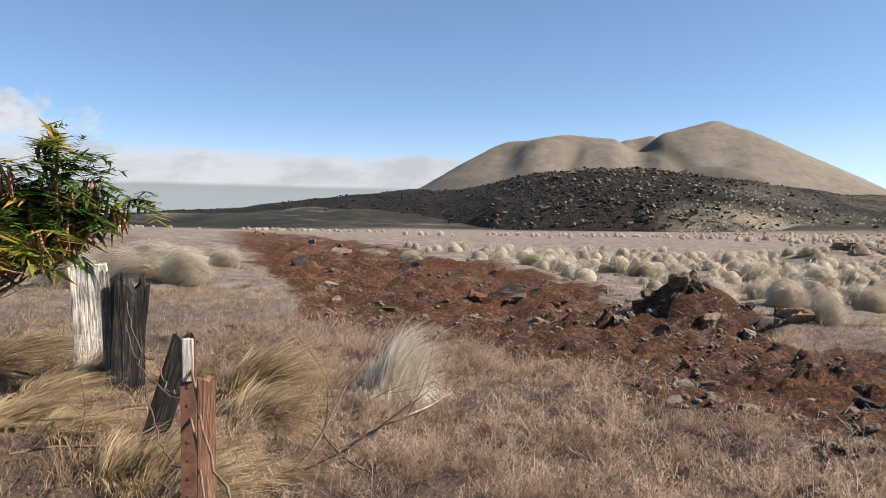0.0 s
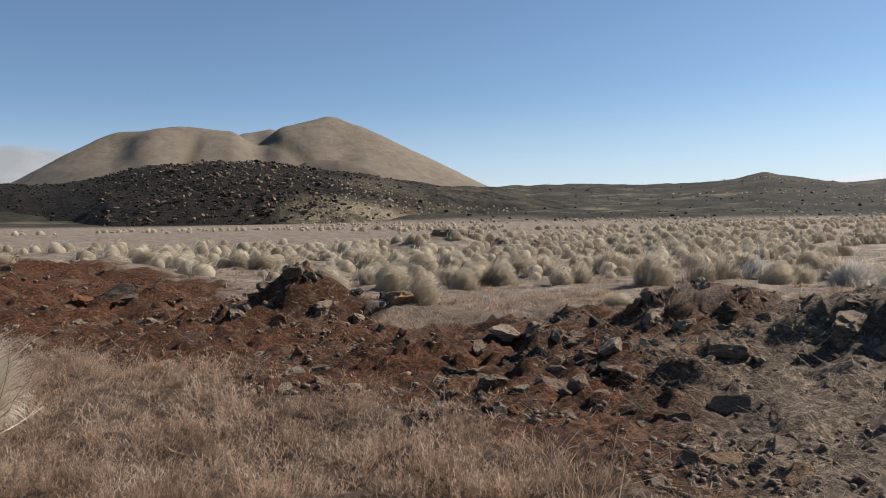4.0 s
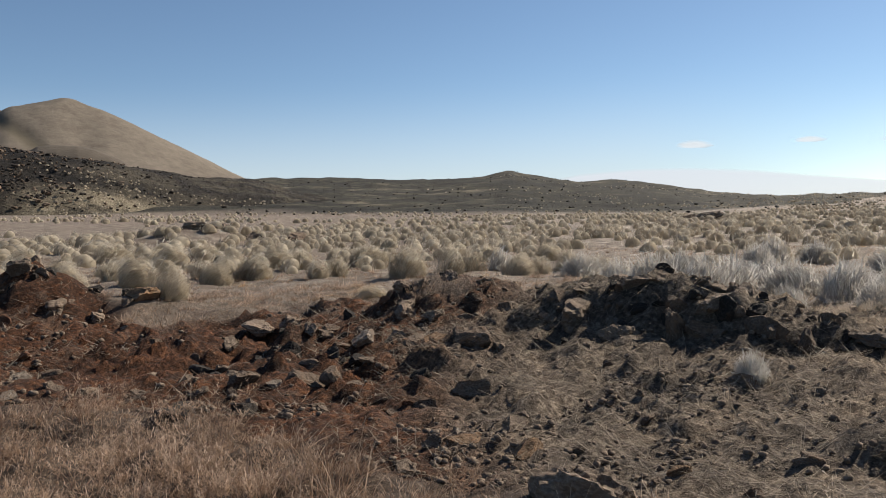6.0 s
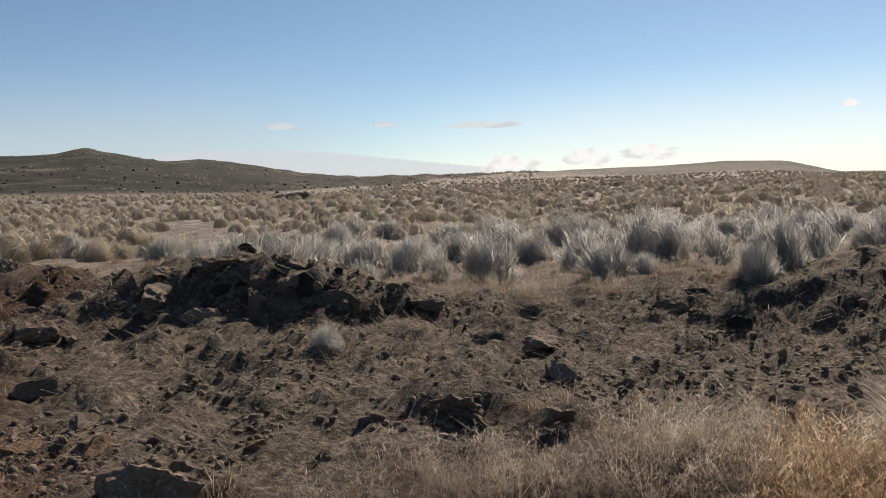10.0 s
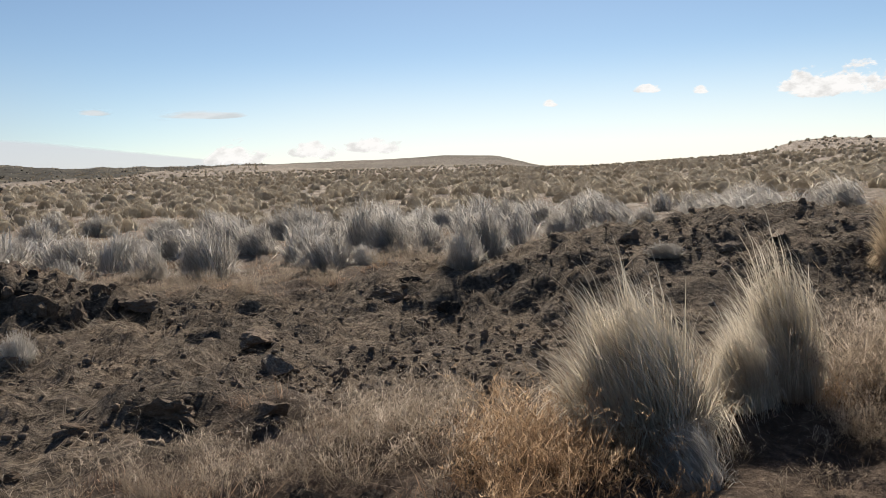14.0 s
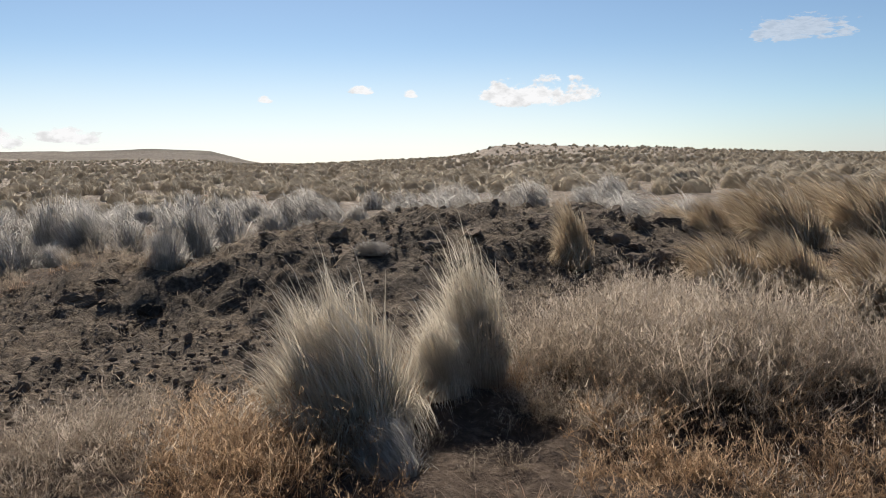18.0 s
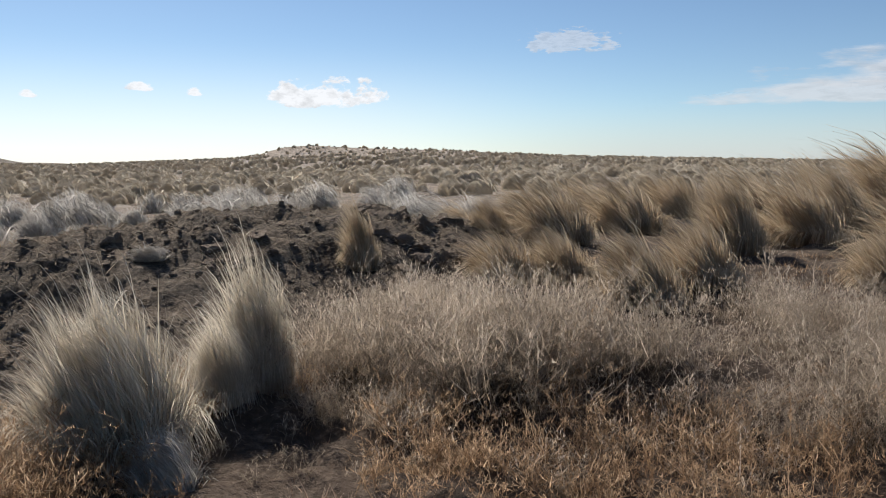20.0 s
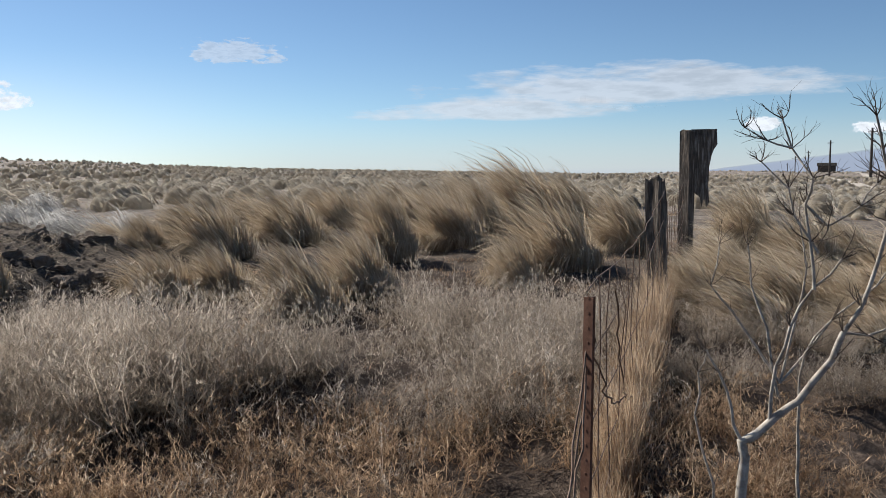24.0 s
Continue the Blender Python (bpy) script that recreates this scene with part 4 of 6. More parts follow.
def field_arrays(rng, x, y, h, count, wide, cols, rows, z=None):
    """Many far tussocks as one set of triangles: low cores with combed hair over them."""
    n = len(x)
    z = land(x, y) if z is None else z
    w = h * rng.uniform(1.5, 2.2, n)
    foot = np.stack([x, y, z - 0.04], 1)
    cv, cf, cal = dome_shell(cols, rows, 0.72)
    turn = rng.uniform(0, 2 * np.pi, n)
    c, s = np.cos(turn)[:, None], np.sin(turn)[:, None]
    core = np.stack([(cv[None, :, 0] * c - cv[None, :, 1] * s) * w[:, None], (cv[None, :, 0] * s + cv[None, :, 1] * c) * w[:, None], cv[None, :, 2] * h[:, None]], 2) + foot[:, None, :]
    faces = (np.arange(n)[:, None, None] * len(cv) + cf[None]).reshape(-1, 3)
    # added cores keep the inner shade in their colour
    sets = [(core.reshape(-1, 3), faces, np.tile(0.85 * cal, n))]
    rep = np.repeat(np.arange(n), count)
    m = n * count
    ang, u = rng.uniform(0, 2 * np.pi, m), rng.uniform(0, 1, m) ** 0.8
    p, nrm, flow = combed(rng, ang, u, 0.40)
    scale = np.stack([w, w, h], 1)[rep]
    way = flow + nrm * rng.uniform(0.1, 0.8, m)[:, None] + rng.normal(0, 0.18, (m, 3))
    way /= np.linalg.norm(way, axis=1)[:, None]
    length = h[rep] * rng.uniform(0.3, 0.62, m)
    root = foot[rep] + p * scale * 0.86 - way * (0.4 * length)[:, None]
    bend = WIND * (0.2 * rng.uniform(0.5, 1.5, m))[:, None]
    bend[:, 2] -= 0.15
    v, f, al = blades(root, way, length, bend, wide * h[rep] * rng.uniform(0.6, 1.3, m), 1, rng)
    # colour by height too: dark foot for shade, pale tips for rim light
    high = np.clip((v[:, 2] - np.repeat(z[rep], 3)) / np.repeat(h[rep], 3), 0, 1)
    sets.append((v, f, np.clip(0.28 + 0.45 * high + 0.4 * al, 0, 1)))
    return join_arrays(sets)


def field_places(rng, r0, r1, spacing):
    n = int((r1 * r1 - r0 * r0) / 2 * math.radians(218) / spacing ** 2)
    r, b = np.sqrt(rng.uniform(r0 * r0, r1 * r1, n)), np.radians(rng.uniform(-38, 180, n))
    x, y, a = r * np.sin(b), r * np.cos(b), np.degrees(b)
    thick = fbm(x * 0.06, y * 0.06, 51, 3) + np.interp(a, [-38, -10, 10, 45, 60, 120, 140, 180], [-.45, -.45, -0.3, -.05, .75, 1.0, .75, -.05]) - np.where((r < 26.5) & (a > 50), 0.85, 0) + np.where((r > 24) & (r < 48) & (a > -6) & (a < 52), 0.65, 0)
    keep = (soil_mask(x, y) < 0.2) & (thick > rng.uniform(-0.3, 0.35, n))
    keep &= r > np.interp(a, [-38, 0, 20, 45, 60, 75, 100, 128, 135, 165, 170], [20, 31, 25, 20, 17, 14.5, 15, 14.5, 15, 16, 12])
    keep &= ~((r < 24) & (a > 8) & (a < 45) & (rng.uniform(0, 1, n) < 0.6)) & ~((r > 115) & (a < 66) & (fbm(x * 0.03, y * 0.03, 57, 2) < rng.uniform(-0.1, 0.5, n))) & ~((r > 140) & (a < 42)) & ~((r > 165) & (a > 78) & (a < 101))
    return x[keep], y[keep], r[keep]


def tussock_field():
    rng = np.random.default_rng(7)
    x, y, r = field_places(rng, 13, 26.5, 1.55)
    for k in range(len(x)):
        h = rng.uniform(0.5, 0.85)
        spiky = np.degrees(np.arctan2(x[k], y[k])) > 50 + 8 * rng.normal()
        ob = new("grass_tussock", SPIKY[k % 5] if spiky else SMALL[k % 4])
        ob.matrix_world = pose(x[k], y[k], gz(x[k], y[k]) - 0.03, 0, 0, rng.uniform(-30, 30)) @ Matrix.Diagonal((h * 1.25, h * 1.25, h, 1))
        tagged(ob, "pale dry fountain grass tussock on the plain", "grass tussock", "tussocks on the plain")
    sets = []
    for r0, r1, spacing, count, wide, cols, rows in [(26.5, 60, 1.25, 44, 0.07, 7, 4), (60, 95, 1.5, 14, 0.10, 7, 3), (95, 150, 2.0, 8, 0.13, 6, 3), (150, 400, 3.2, 6, 0.2, 5, 2)]:
        x, y, r = field_places(rng, r0, r1, spacing)
        h = rng.uniform(0.35, 0.72, len(x)) * np.where(r > 90, 0.8, 1.0)
        sets.append(field_arrays(rng, x, y, h, count, wide, cols, rows))
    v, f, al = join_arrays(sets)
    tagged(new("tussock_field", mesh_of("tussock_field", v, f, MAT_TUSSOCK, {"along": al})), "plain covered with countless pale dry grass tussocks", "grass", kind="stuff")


def short_grass():
    """Dry grass in small bunches over all the unploughed ground close by."""
    rng = np.random.default_rng(11)
    for name, mat, rust in (("dry_grass", MAT_SHORT, False), ("rusty_grass", MAT_RUST, True)):
        sets = []
        for r0, r1, dens, per, wide, segs in [(0.7, 3.6, 14, 20, 0.006, 2), (3.6, 6, 95, 26, 0.005, 2), (6, 11, 75, 22, 0.007, 2), (11, 20, 40, 20, 0.011, 1), (20, 36, 6.0, 22, 0.02, 1)]:
            n = int((r1 * r1 - r0 * r0) / 2 * math.radians(222) * dens)
            r, b = np.sqrt(rng.uniform(r0 * r0, r1 * r1, n)), np.radians(rng.uniform(-40, 182, n))
            x, y, a = r * np.sin(b), r * np.cos(b), np.degrees(b)
            tone = fbm(x * 0.5, y * 0.5, 91, 3) + np.interp(a, [-40, -16, -8, 80, 105, 125, 150, 182], [.5, .3, -.45, -.3, 0.0, .12, .2, .3]) + np.where(a > 95, np.interp(r, [2.5, 4.2, 6], [.3, .15, -.15]), 0)
            keep = (soil_mask(x, y) < rng.uniform(0.0, 0.6, n)) & ((tone > rng.uniform(-.2, .2, n)) == rust) & ((a < 58) | (a > 100) | (r > 10) | (rng.uniform(0, 1, n) < 0.45)) & (fbm(x * 2.6, y * 2.6, 95, 2) > rng.uniform(-0.45, 0.0, n) - np.interp(a, [60, 85], [0.35, 0.0])) & (fbm(x * 3.2, y * 3.2, 15, 2) > rng.uniform(-0.55, -0.05, n)) & ((a < 160) | (r > 6) | (rng.uniform(0, 1, n) < 0.6)) & ((a > -17) | (r > 5.2) | (rng.uniform(0, 1, n) < 0.3)) & ((a < 106) | (a > 162) | (r > 10.5) | (r < 3.6) | (rng.uniform(0, 1, n) < 0.4)) & ((a < 116) | (a > 160) | (r > 9.5) | (fbm(x * 1.1, y * 1.1, 99, 2) > rng.uniform(0.0, 0.35, n) - 0.5 * (r < 4.2)))
            x, y = x[keep], y[keep]
            m = len(x)
            z = land(x, y)
            rep = np.repeat(np.arange(m), per)
            k = m * per
            bunch = vnoise(x * 2.0, y * 2.0, 97) * 0.6 + vnoise(x * 5.5, y * 5.5, 98) * 0.4
            h = (rng.uniform(0.08, 0.18, m) * (0.45 + 2.6 * bunch ** 2.8) * np.interp(a[keep], [60, 100], [1.0, 0.6]))[rep]
            ang, rad = rng.uniform(0, 2 * np.pi, k), np.sqrt(rng.uniform(0, 1, k))
            out = np.stack([np.cos(ang), np.sin(ang), np.zeros(k)], 1)
            root = np.stack([x[rep], y[rep], z[rep] - 0.02], 1) + out * (rad * 0.09)[:, None]
            way = out * (rng.uniform(0, 1.3, k) * rad)[:, None] + np.array([0, 0, 0.9]) + rng.normal(0, 0.5, (k, 3))
            way /= np.linalg.norm(way, axis=1)[:, None]
            bend = WIND * rng.uniform(0, 0.4, k)[:, None] + out * rng.uniform(0, 0.4, k)[:, None] + rng.normal(0, 0.25, (k, 3))
            bend[:, 2] -= rng.uniform(0.0, 0.5, k)
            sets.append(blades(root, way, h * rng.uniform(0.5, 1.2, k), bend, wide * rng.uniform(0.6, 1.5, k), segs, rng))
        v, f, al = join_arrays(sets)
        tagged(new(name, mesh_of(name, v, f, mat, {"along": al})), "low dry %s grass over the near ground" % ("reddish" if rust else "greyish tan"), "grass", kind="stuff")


def grass_behind():
    """Thinner grass on the other side of the fence."""
    rng = np.random.default_rng(19)
    n = 5200
    r, b = np.sqrt(rng.uniform(0.5, 11 ** 2, n)), np.radians(rng.uniform(184, 318, n))
    x, y = r * np.sin(b), r * np.cos(b)
    rep = np.repeat(np.arange(n), 12)
    k = len(rep)
    root = np.stack([x[rep], y[rep], land(x, y)[rep] - 0.02], 1) + np.concatenate([rng.normal(0, 0.06, (k, 2)), np.zeros((k, 1))], 1)
    v, f, al = blades(root, rng.normal(0, 0.4, (k, 3)) + np.array([0, 0, 1.0]), rng.uniform(0.08, 0.3, k), rng.normal(0, 0.2, (k, 3)), rng.uniform(0.006, 0.012, k), 1, rng)
    tagged(new("dry_grass", mesh_of("dry_grass", v, f, MAT_SHORT, {"along": al})), "low dry tan grass behind the fence", "grass", kind="stuff")


grass_behind()


def straw_litter():
    """Broken straw lying over the turned soil."""
    rng = np.random.default_rng(13)
    n = 110000
    r, b = np.sqrt(rng.uniform(4 ** 2, 17 ** 2, n)), np.radians(rng.uniform(-10, 128, n))
    x, y, a = r * np.sin(b), r * np.cos(b), np.degrees(b)
    thick = fbm(x * 0.8, y * 0.8, 111, 3) + np.interp(a, [-10, 25, 45, 60, 128], [-.45, -.35, 0.0, .35, .35])
    keep = (soil_mask(x, y) > 0.3) & (thick > rng.uniform(-0.3, 0.3, n))
    x, y, r = x[keep], y[keep], r[keep]
    m = len(x)
    root = np.stack([x, y, land(x, y) + 0.008], 1)
    ang = rng.uniform(0, 2 * np.pi, m)
    way = np.stack([np.cos(ang), np.sin(ang), rng.uniform(-0.05, 0.45, m)], 1)
    v, f, al = blades(root, way, rng.uniform(0.08, 0.26, m), rng.normal(0, 0.15, (m, 3)), 0.0012 * r * rng.uniform(0.6, 1.3, m), 1, rng)
    tagged(new("straw_litter", mesh_of("straw_litter", v, f, MAT_LITTER, {"along": al})), "broken dry straw strewn over turned soil", "straw", kind="stuff")


def weed_arrays(seed, stems, height, spread, shoots=13, seeds=11, curl=0.045):
    """A dry seeding weed: forking stems whose curled side shoots are feathered with seed heads."""
    rng = np.random.default_rng(seed)
    ang, rad = rng.uniform(0, 2 * np.pi, stems), np.sqrt(rng.uniform(0, 1, stems))
    out = np.stack([np.cos(ang), np.sin(ang), np.zeros(stems)], 1)
    root = out * (rad * spread)[:, None]
    way = out * (rad * 0.7)[:, None] + np.array([0, 0, 0.95]) + rng.normal(0, 0.22, (stems, 3))
    length = height * rng.uniform(0.45, 1.1, stems)
    bend = WIND * 0.14 + out * 0.1 + rng.normal(0, 0.12, (stems, 3))
    sets = [blades(root, way, length, bend, np.full(stems, 0.0035), 2, rng)]
    rep = np.repeat(np.arange(stems), shoots)
    s = rng.uniform(0.3, 1.0, len(rep)) ** 0.8
    p = root[rep] + way[rep] * (length[rep] * s)[:, None] + bend[rep] * (length[rep] * s ** 2.3)[:, None]
    way2 = rng.normal(0, 0.75, (len(rep), 3)) + np.array([0, 0, 0.6])
    long2 = height * rng.uniform(0.10, 0.26, len(rep))
    bend2 = rng.normal(0, 0.5, (len(rep), 3)) - np.array([0, 0, 0.3])
    sets.append(blades(p, way2, long2, bend2, np.full(len(rep), 0.0035), 2, rng))
    rep2 = np.repeat(np.arange(len(rep)), seeds)
    s2 = rng.uniform(0.3, 1.0, len(rep2))
    q = p[rep2] + way2[rep2] * (long2[rep2] * s2)[:, None] + bend2[rep2] * (long2[rep2] * s2 ** 2.3)[:, None]
    way3 = way2[rep2] * 0.5 + rng.normal(0, 0.6, (len(rep2), 3)) + np.array([0, 0, 0.3])
    sets.append(blades(q, way3, curl * height * rng.uniform(0.5, 1.3, len(rep2)), np.zeros((len(rep2), 3)), 0.0050 * rng.uniform(0.5, 1.3, len(rep2)), 1, rng))
    v, f, al = join_arrays(sets)
    # growth colour by height too, the dark foot standing for shade
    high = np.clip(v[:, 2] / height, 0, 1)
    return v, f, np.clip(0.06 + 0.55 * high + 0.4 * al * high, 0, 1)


def weed_mesh(seed, mat, *shape, **more):
    v, f, al = weed_arrays(seed, *shape, **more)
    return mesh_of("dry_weed", v, f, mat, {"along": al})


def clump_stuff(name, label, mat, x, y, size, shapes, seed):
    """Many small clumps as one set of triangles."""
    rng = np.random.default_rng(seed)
    z, sets = land(x, y) - 0.02, []
    for k, (v, f, al) in enumerate(shapes):
        i = np.arange(k, len(x), len(shapes))
        t, n = rng.uniform(0, 2 * np.pi, len(i)), len(i)
        c, s_, g = np.cos(t)[:, None], np.sin(t)[:, None], size[i][:, None]
        wide = rng.uniform(0.9, 1.4, n)[:, None]
        p = np.stack([(v[None, :, 0] * c - v[None, :, 1] * s_) * g * wide + x[i][:, None], (v[None, :, 0] * s_ + v[None, :, 1] * c) * g * wide + y[i][:, None], v[None, :, 2] * g + z[i][:, None]], 2)
        sets.append((p.reshape(-1, 3), (np.arange(n)[:, None, None] * len(v) + f[None]).reshape(-1, 3), np.tile(al, n)))
    v, f, al = join_arrays(sets)
    tagged(new(name, mesh_of(name, v, f, mat, {"along": al})), label, "grass", kind="stuff")


def weeds():
    grey = [weed_mesh(180 + k, MAT_WEED, 46, 0.5, 0.24) for k in range(5)]
    more = random.Random(77)
    # bushy weeds between the lone tussocks and the fence: bearing, distance, height, width of each thicket
    thickets = [(121.3, 5.87, 0.57, 0.57), (124.6, 5.71, 0.49, 0.53), (128, 5.65, 0.57, 0.57), (131, 5.5, 0.55, 0.52), (134.1, 5.81, 0.47, 0.47), (136.8, 5.8, 0.39, 0.39), (151.2, 5.47, 0.46, 0.5), (154.1, 5.8, 0.45, 0.45), (149.8, 7.36, 0.49, 0.58), (153.4, 7.72, 0.45, 0.6), (156.9, 7.67, 0.39, 0.49), (122.7, 8.44, 0.28, 0.56), (126.4, 8.06, 0.32, 0.54), (120.1, 8.51, 0.28, 0.44), (118.5, 5.27, 0.2, 0.41), (147.9, 4.94, 0.26, 0.39), (157.1, 5.28, 0.23, 0.33), (146.5, 8.18, 0.33, 0.44), (123.3, 5.2, 0.28, 0.35), (119.1, 5.98, 0.41, 0.37), (154.6, 6.78, 0.45, 0.45), (121.8, 6.76, 0.41, 0.49), (126.3, 6.58, 0.29, 0.5), (164.9, 6.15, 0.32, 0.24), (173.5, 6.3, 0.3, 0.38), (166.5, 7.6, 0.3, 0.45), (172, 7.8, 0.3, 0.45)]
    spots = []
    for b, d, h, w in thickets:
        for k in range(4):
            spots.append((b + math.degrees(more.gauss(0, 0.36) * w / d), d + more.gauss(0.05, 0.16), 2.0 * h * more.uniform(0.75, 1.1)))
    # lower ones on the edge of the soil strip and among the greyed tussocks
    spots += [(b, d, more.uniform(0.4, 0.62)) for b, d in ((82, 4.7), (85, 4.7), (86.5, 5.2), (88, 4.9), (90, 4.6), (95, 4.6), (71, 4.3), (76, 4.4), (98, 5.0), (84, 4.3), (92, 5.2),
              (67, 12.6), (71, 12.2), (75, 12.4), (79, 11.8), (73, 11.2), (82, 11.2), (90, 10.6), (64, 13.6), (69, 11.4), (77, 10.9), (86, 11.4), (80, 13.2), (72, 13.2), (88, 12.4), (66, 14.8), (84, 13.6), (93, 13), (97, 13.8))]
    for k, (b, d, size) in enumerate(spots):
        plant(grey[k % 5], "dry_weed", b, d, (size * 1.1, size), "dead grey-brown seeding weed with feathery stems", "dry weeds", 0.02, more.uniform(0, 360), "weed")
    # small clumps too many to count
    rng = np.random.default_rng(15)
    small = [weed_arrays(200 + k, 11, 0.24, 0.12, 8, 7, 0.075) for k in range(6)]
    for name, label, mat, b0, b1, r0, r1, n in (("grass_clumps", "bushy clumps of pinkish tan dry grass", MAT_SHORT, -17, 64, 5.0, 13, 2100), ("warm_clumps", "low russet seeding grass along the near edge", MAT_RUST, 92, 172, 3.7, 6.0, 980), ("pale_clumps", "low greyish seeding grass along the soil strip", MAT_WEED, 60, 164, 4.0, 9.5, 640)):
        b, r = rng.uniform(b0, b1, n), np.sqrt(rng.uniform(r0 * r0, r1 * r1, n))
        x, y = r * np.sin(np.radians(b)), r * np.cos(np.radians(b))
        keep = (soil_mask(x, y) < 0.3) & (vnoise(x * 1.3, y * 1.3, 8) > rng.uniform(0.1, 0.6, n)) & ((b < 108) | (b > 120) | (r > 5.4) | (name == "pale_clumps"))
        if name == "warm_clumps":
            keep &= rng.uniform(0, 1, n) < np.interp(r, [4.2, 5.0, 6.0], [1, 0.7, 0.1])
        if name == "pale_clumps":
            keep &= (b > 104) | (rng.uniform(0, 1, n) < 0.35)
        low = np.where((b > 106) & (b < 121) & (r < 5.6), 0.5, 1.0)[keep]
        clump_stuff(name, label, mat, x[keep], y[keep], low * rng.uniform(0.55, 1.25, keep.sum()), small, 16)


def fence_straw():
    """Tall straw caught along the foot of the wire."""
    rng = np.random.default_rng(17)
    n = 15000
    t = rng.uniform(0, 1, n)
    (x0, y0), (x1, y1) = at(158.6, 3.7), at(162.3, 9.2)
    x, y = x0 + (x1 - x0) * t + rng.normal(0.0, 0.05, n), y0 + (y1 - y0) * t + rng.normal(0, 0.05, n)
    way = rng.normal(0, 0.14, (n, 3)) + np.array([0, 0, 0.95])
    bend = rng.normal(0, 0.16, (n, 3)) + WIND * 0.08
    tall = (0.22 + 0.42 * vnoise(t * 14, 0 * t, 4)) * rng.uniform(0.35, 1.1, n)
    v, f, al = blades(np.stack([x, y, land(x, y) - 0.02], 1), way, tall, bend, rng.uniform(0.003, 0.0055, n), 3, rng)
    tagged(new("fence_grass", mesh_of("fence_grass", v, f, MAT_RUST, {"along": 0.25 + 0.7 * al})), "tall golden straw standing along the fence wire", "grass", kind="stuff")


place_tussocks()
fence_straw()
tussock_field()
short_grass()
straw_litter()
weeds()


# ---- rocks and clods ----
def rock_arrays(seed, subdiv, cuts=7, rough=0.10):
    rnd = random.Random(seed)
    bm = bmesh.new()
    bmesh.ops.create_icosphere(bm, subdivisions=subdiv, radius=0.5)
    planes = [(Vector((rnd.gauss(0, 1), rnd.gauss(0, 1), rnd.gauss(0, 1))).normalized(), rnd.uniform(0.17, 0.38)) for _ in range(cuts)]
    off = Vector((seed * 3.1, seed * 1.7, 0))
    for v in bm.verts:
        for nrm, d in planes:
            e = v.co.dot(nrm) - d
            if e > 0:
                v.co -= nrm * e
        v.co += v.co.normalized() * (rough * noise.noise(v.co * 3.2 + off) + 0.55 * rough * noise.noise(v.co * 8 + off) + 0.3 * rough * noise.noise(v.co * 19 + off))
    verts, faces = np.array([v.co[:] for v in bm.verts]), np.array([[v.index for v in f.verts] for f in bm.faces])
    bm.free()
    return verts, faces


ROCK_MESH = {}


def rock_mesh(kind, mat, fine):
    key = (kind, mat.name, fine)
    if key not in ROCK_MESH:
        v, f = rock_arrays(kind, 4 if fine else 3, 9, 0.14 if mat in (MAT_CLOD, MAT_REDCLOD) else 0.09)
        ROCK_MESH[key] = mesh_of("rock", v, f, mat, smooth_faces=False)
    return ROCK_MESH[key]


def rock(b, d, w, h, mat, label, group, seed, name="rock", sink=0.46):
    rnd = random.Random(seed)
    x, y = at(b, d)
    ob = new(name, rock_mesh(seed % 9, mat, w > 0.35))
    w, h = 0.9 * w, 0.85 * h
    ob.matrix_world = pose(x, y, gz(x, y) + (0.5 - sink) * h, rnd.uniform(-14, 14), rnd.uniform(-14, 14), rnd.uniform(0, 360)) @ Matrix.Diagonal((w * rnd.uniform(1.05, 1.35), w * rnd.uniform(0.8, 1.05), h * 1.35, 1))
    return tagged(ob, label, "clod" if name == "soil_clod" else "rock", group)


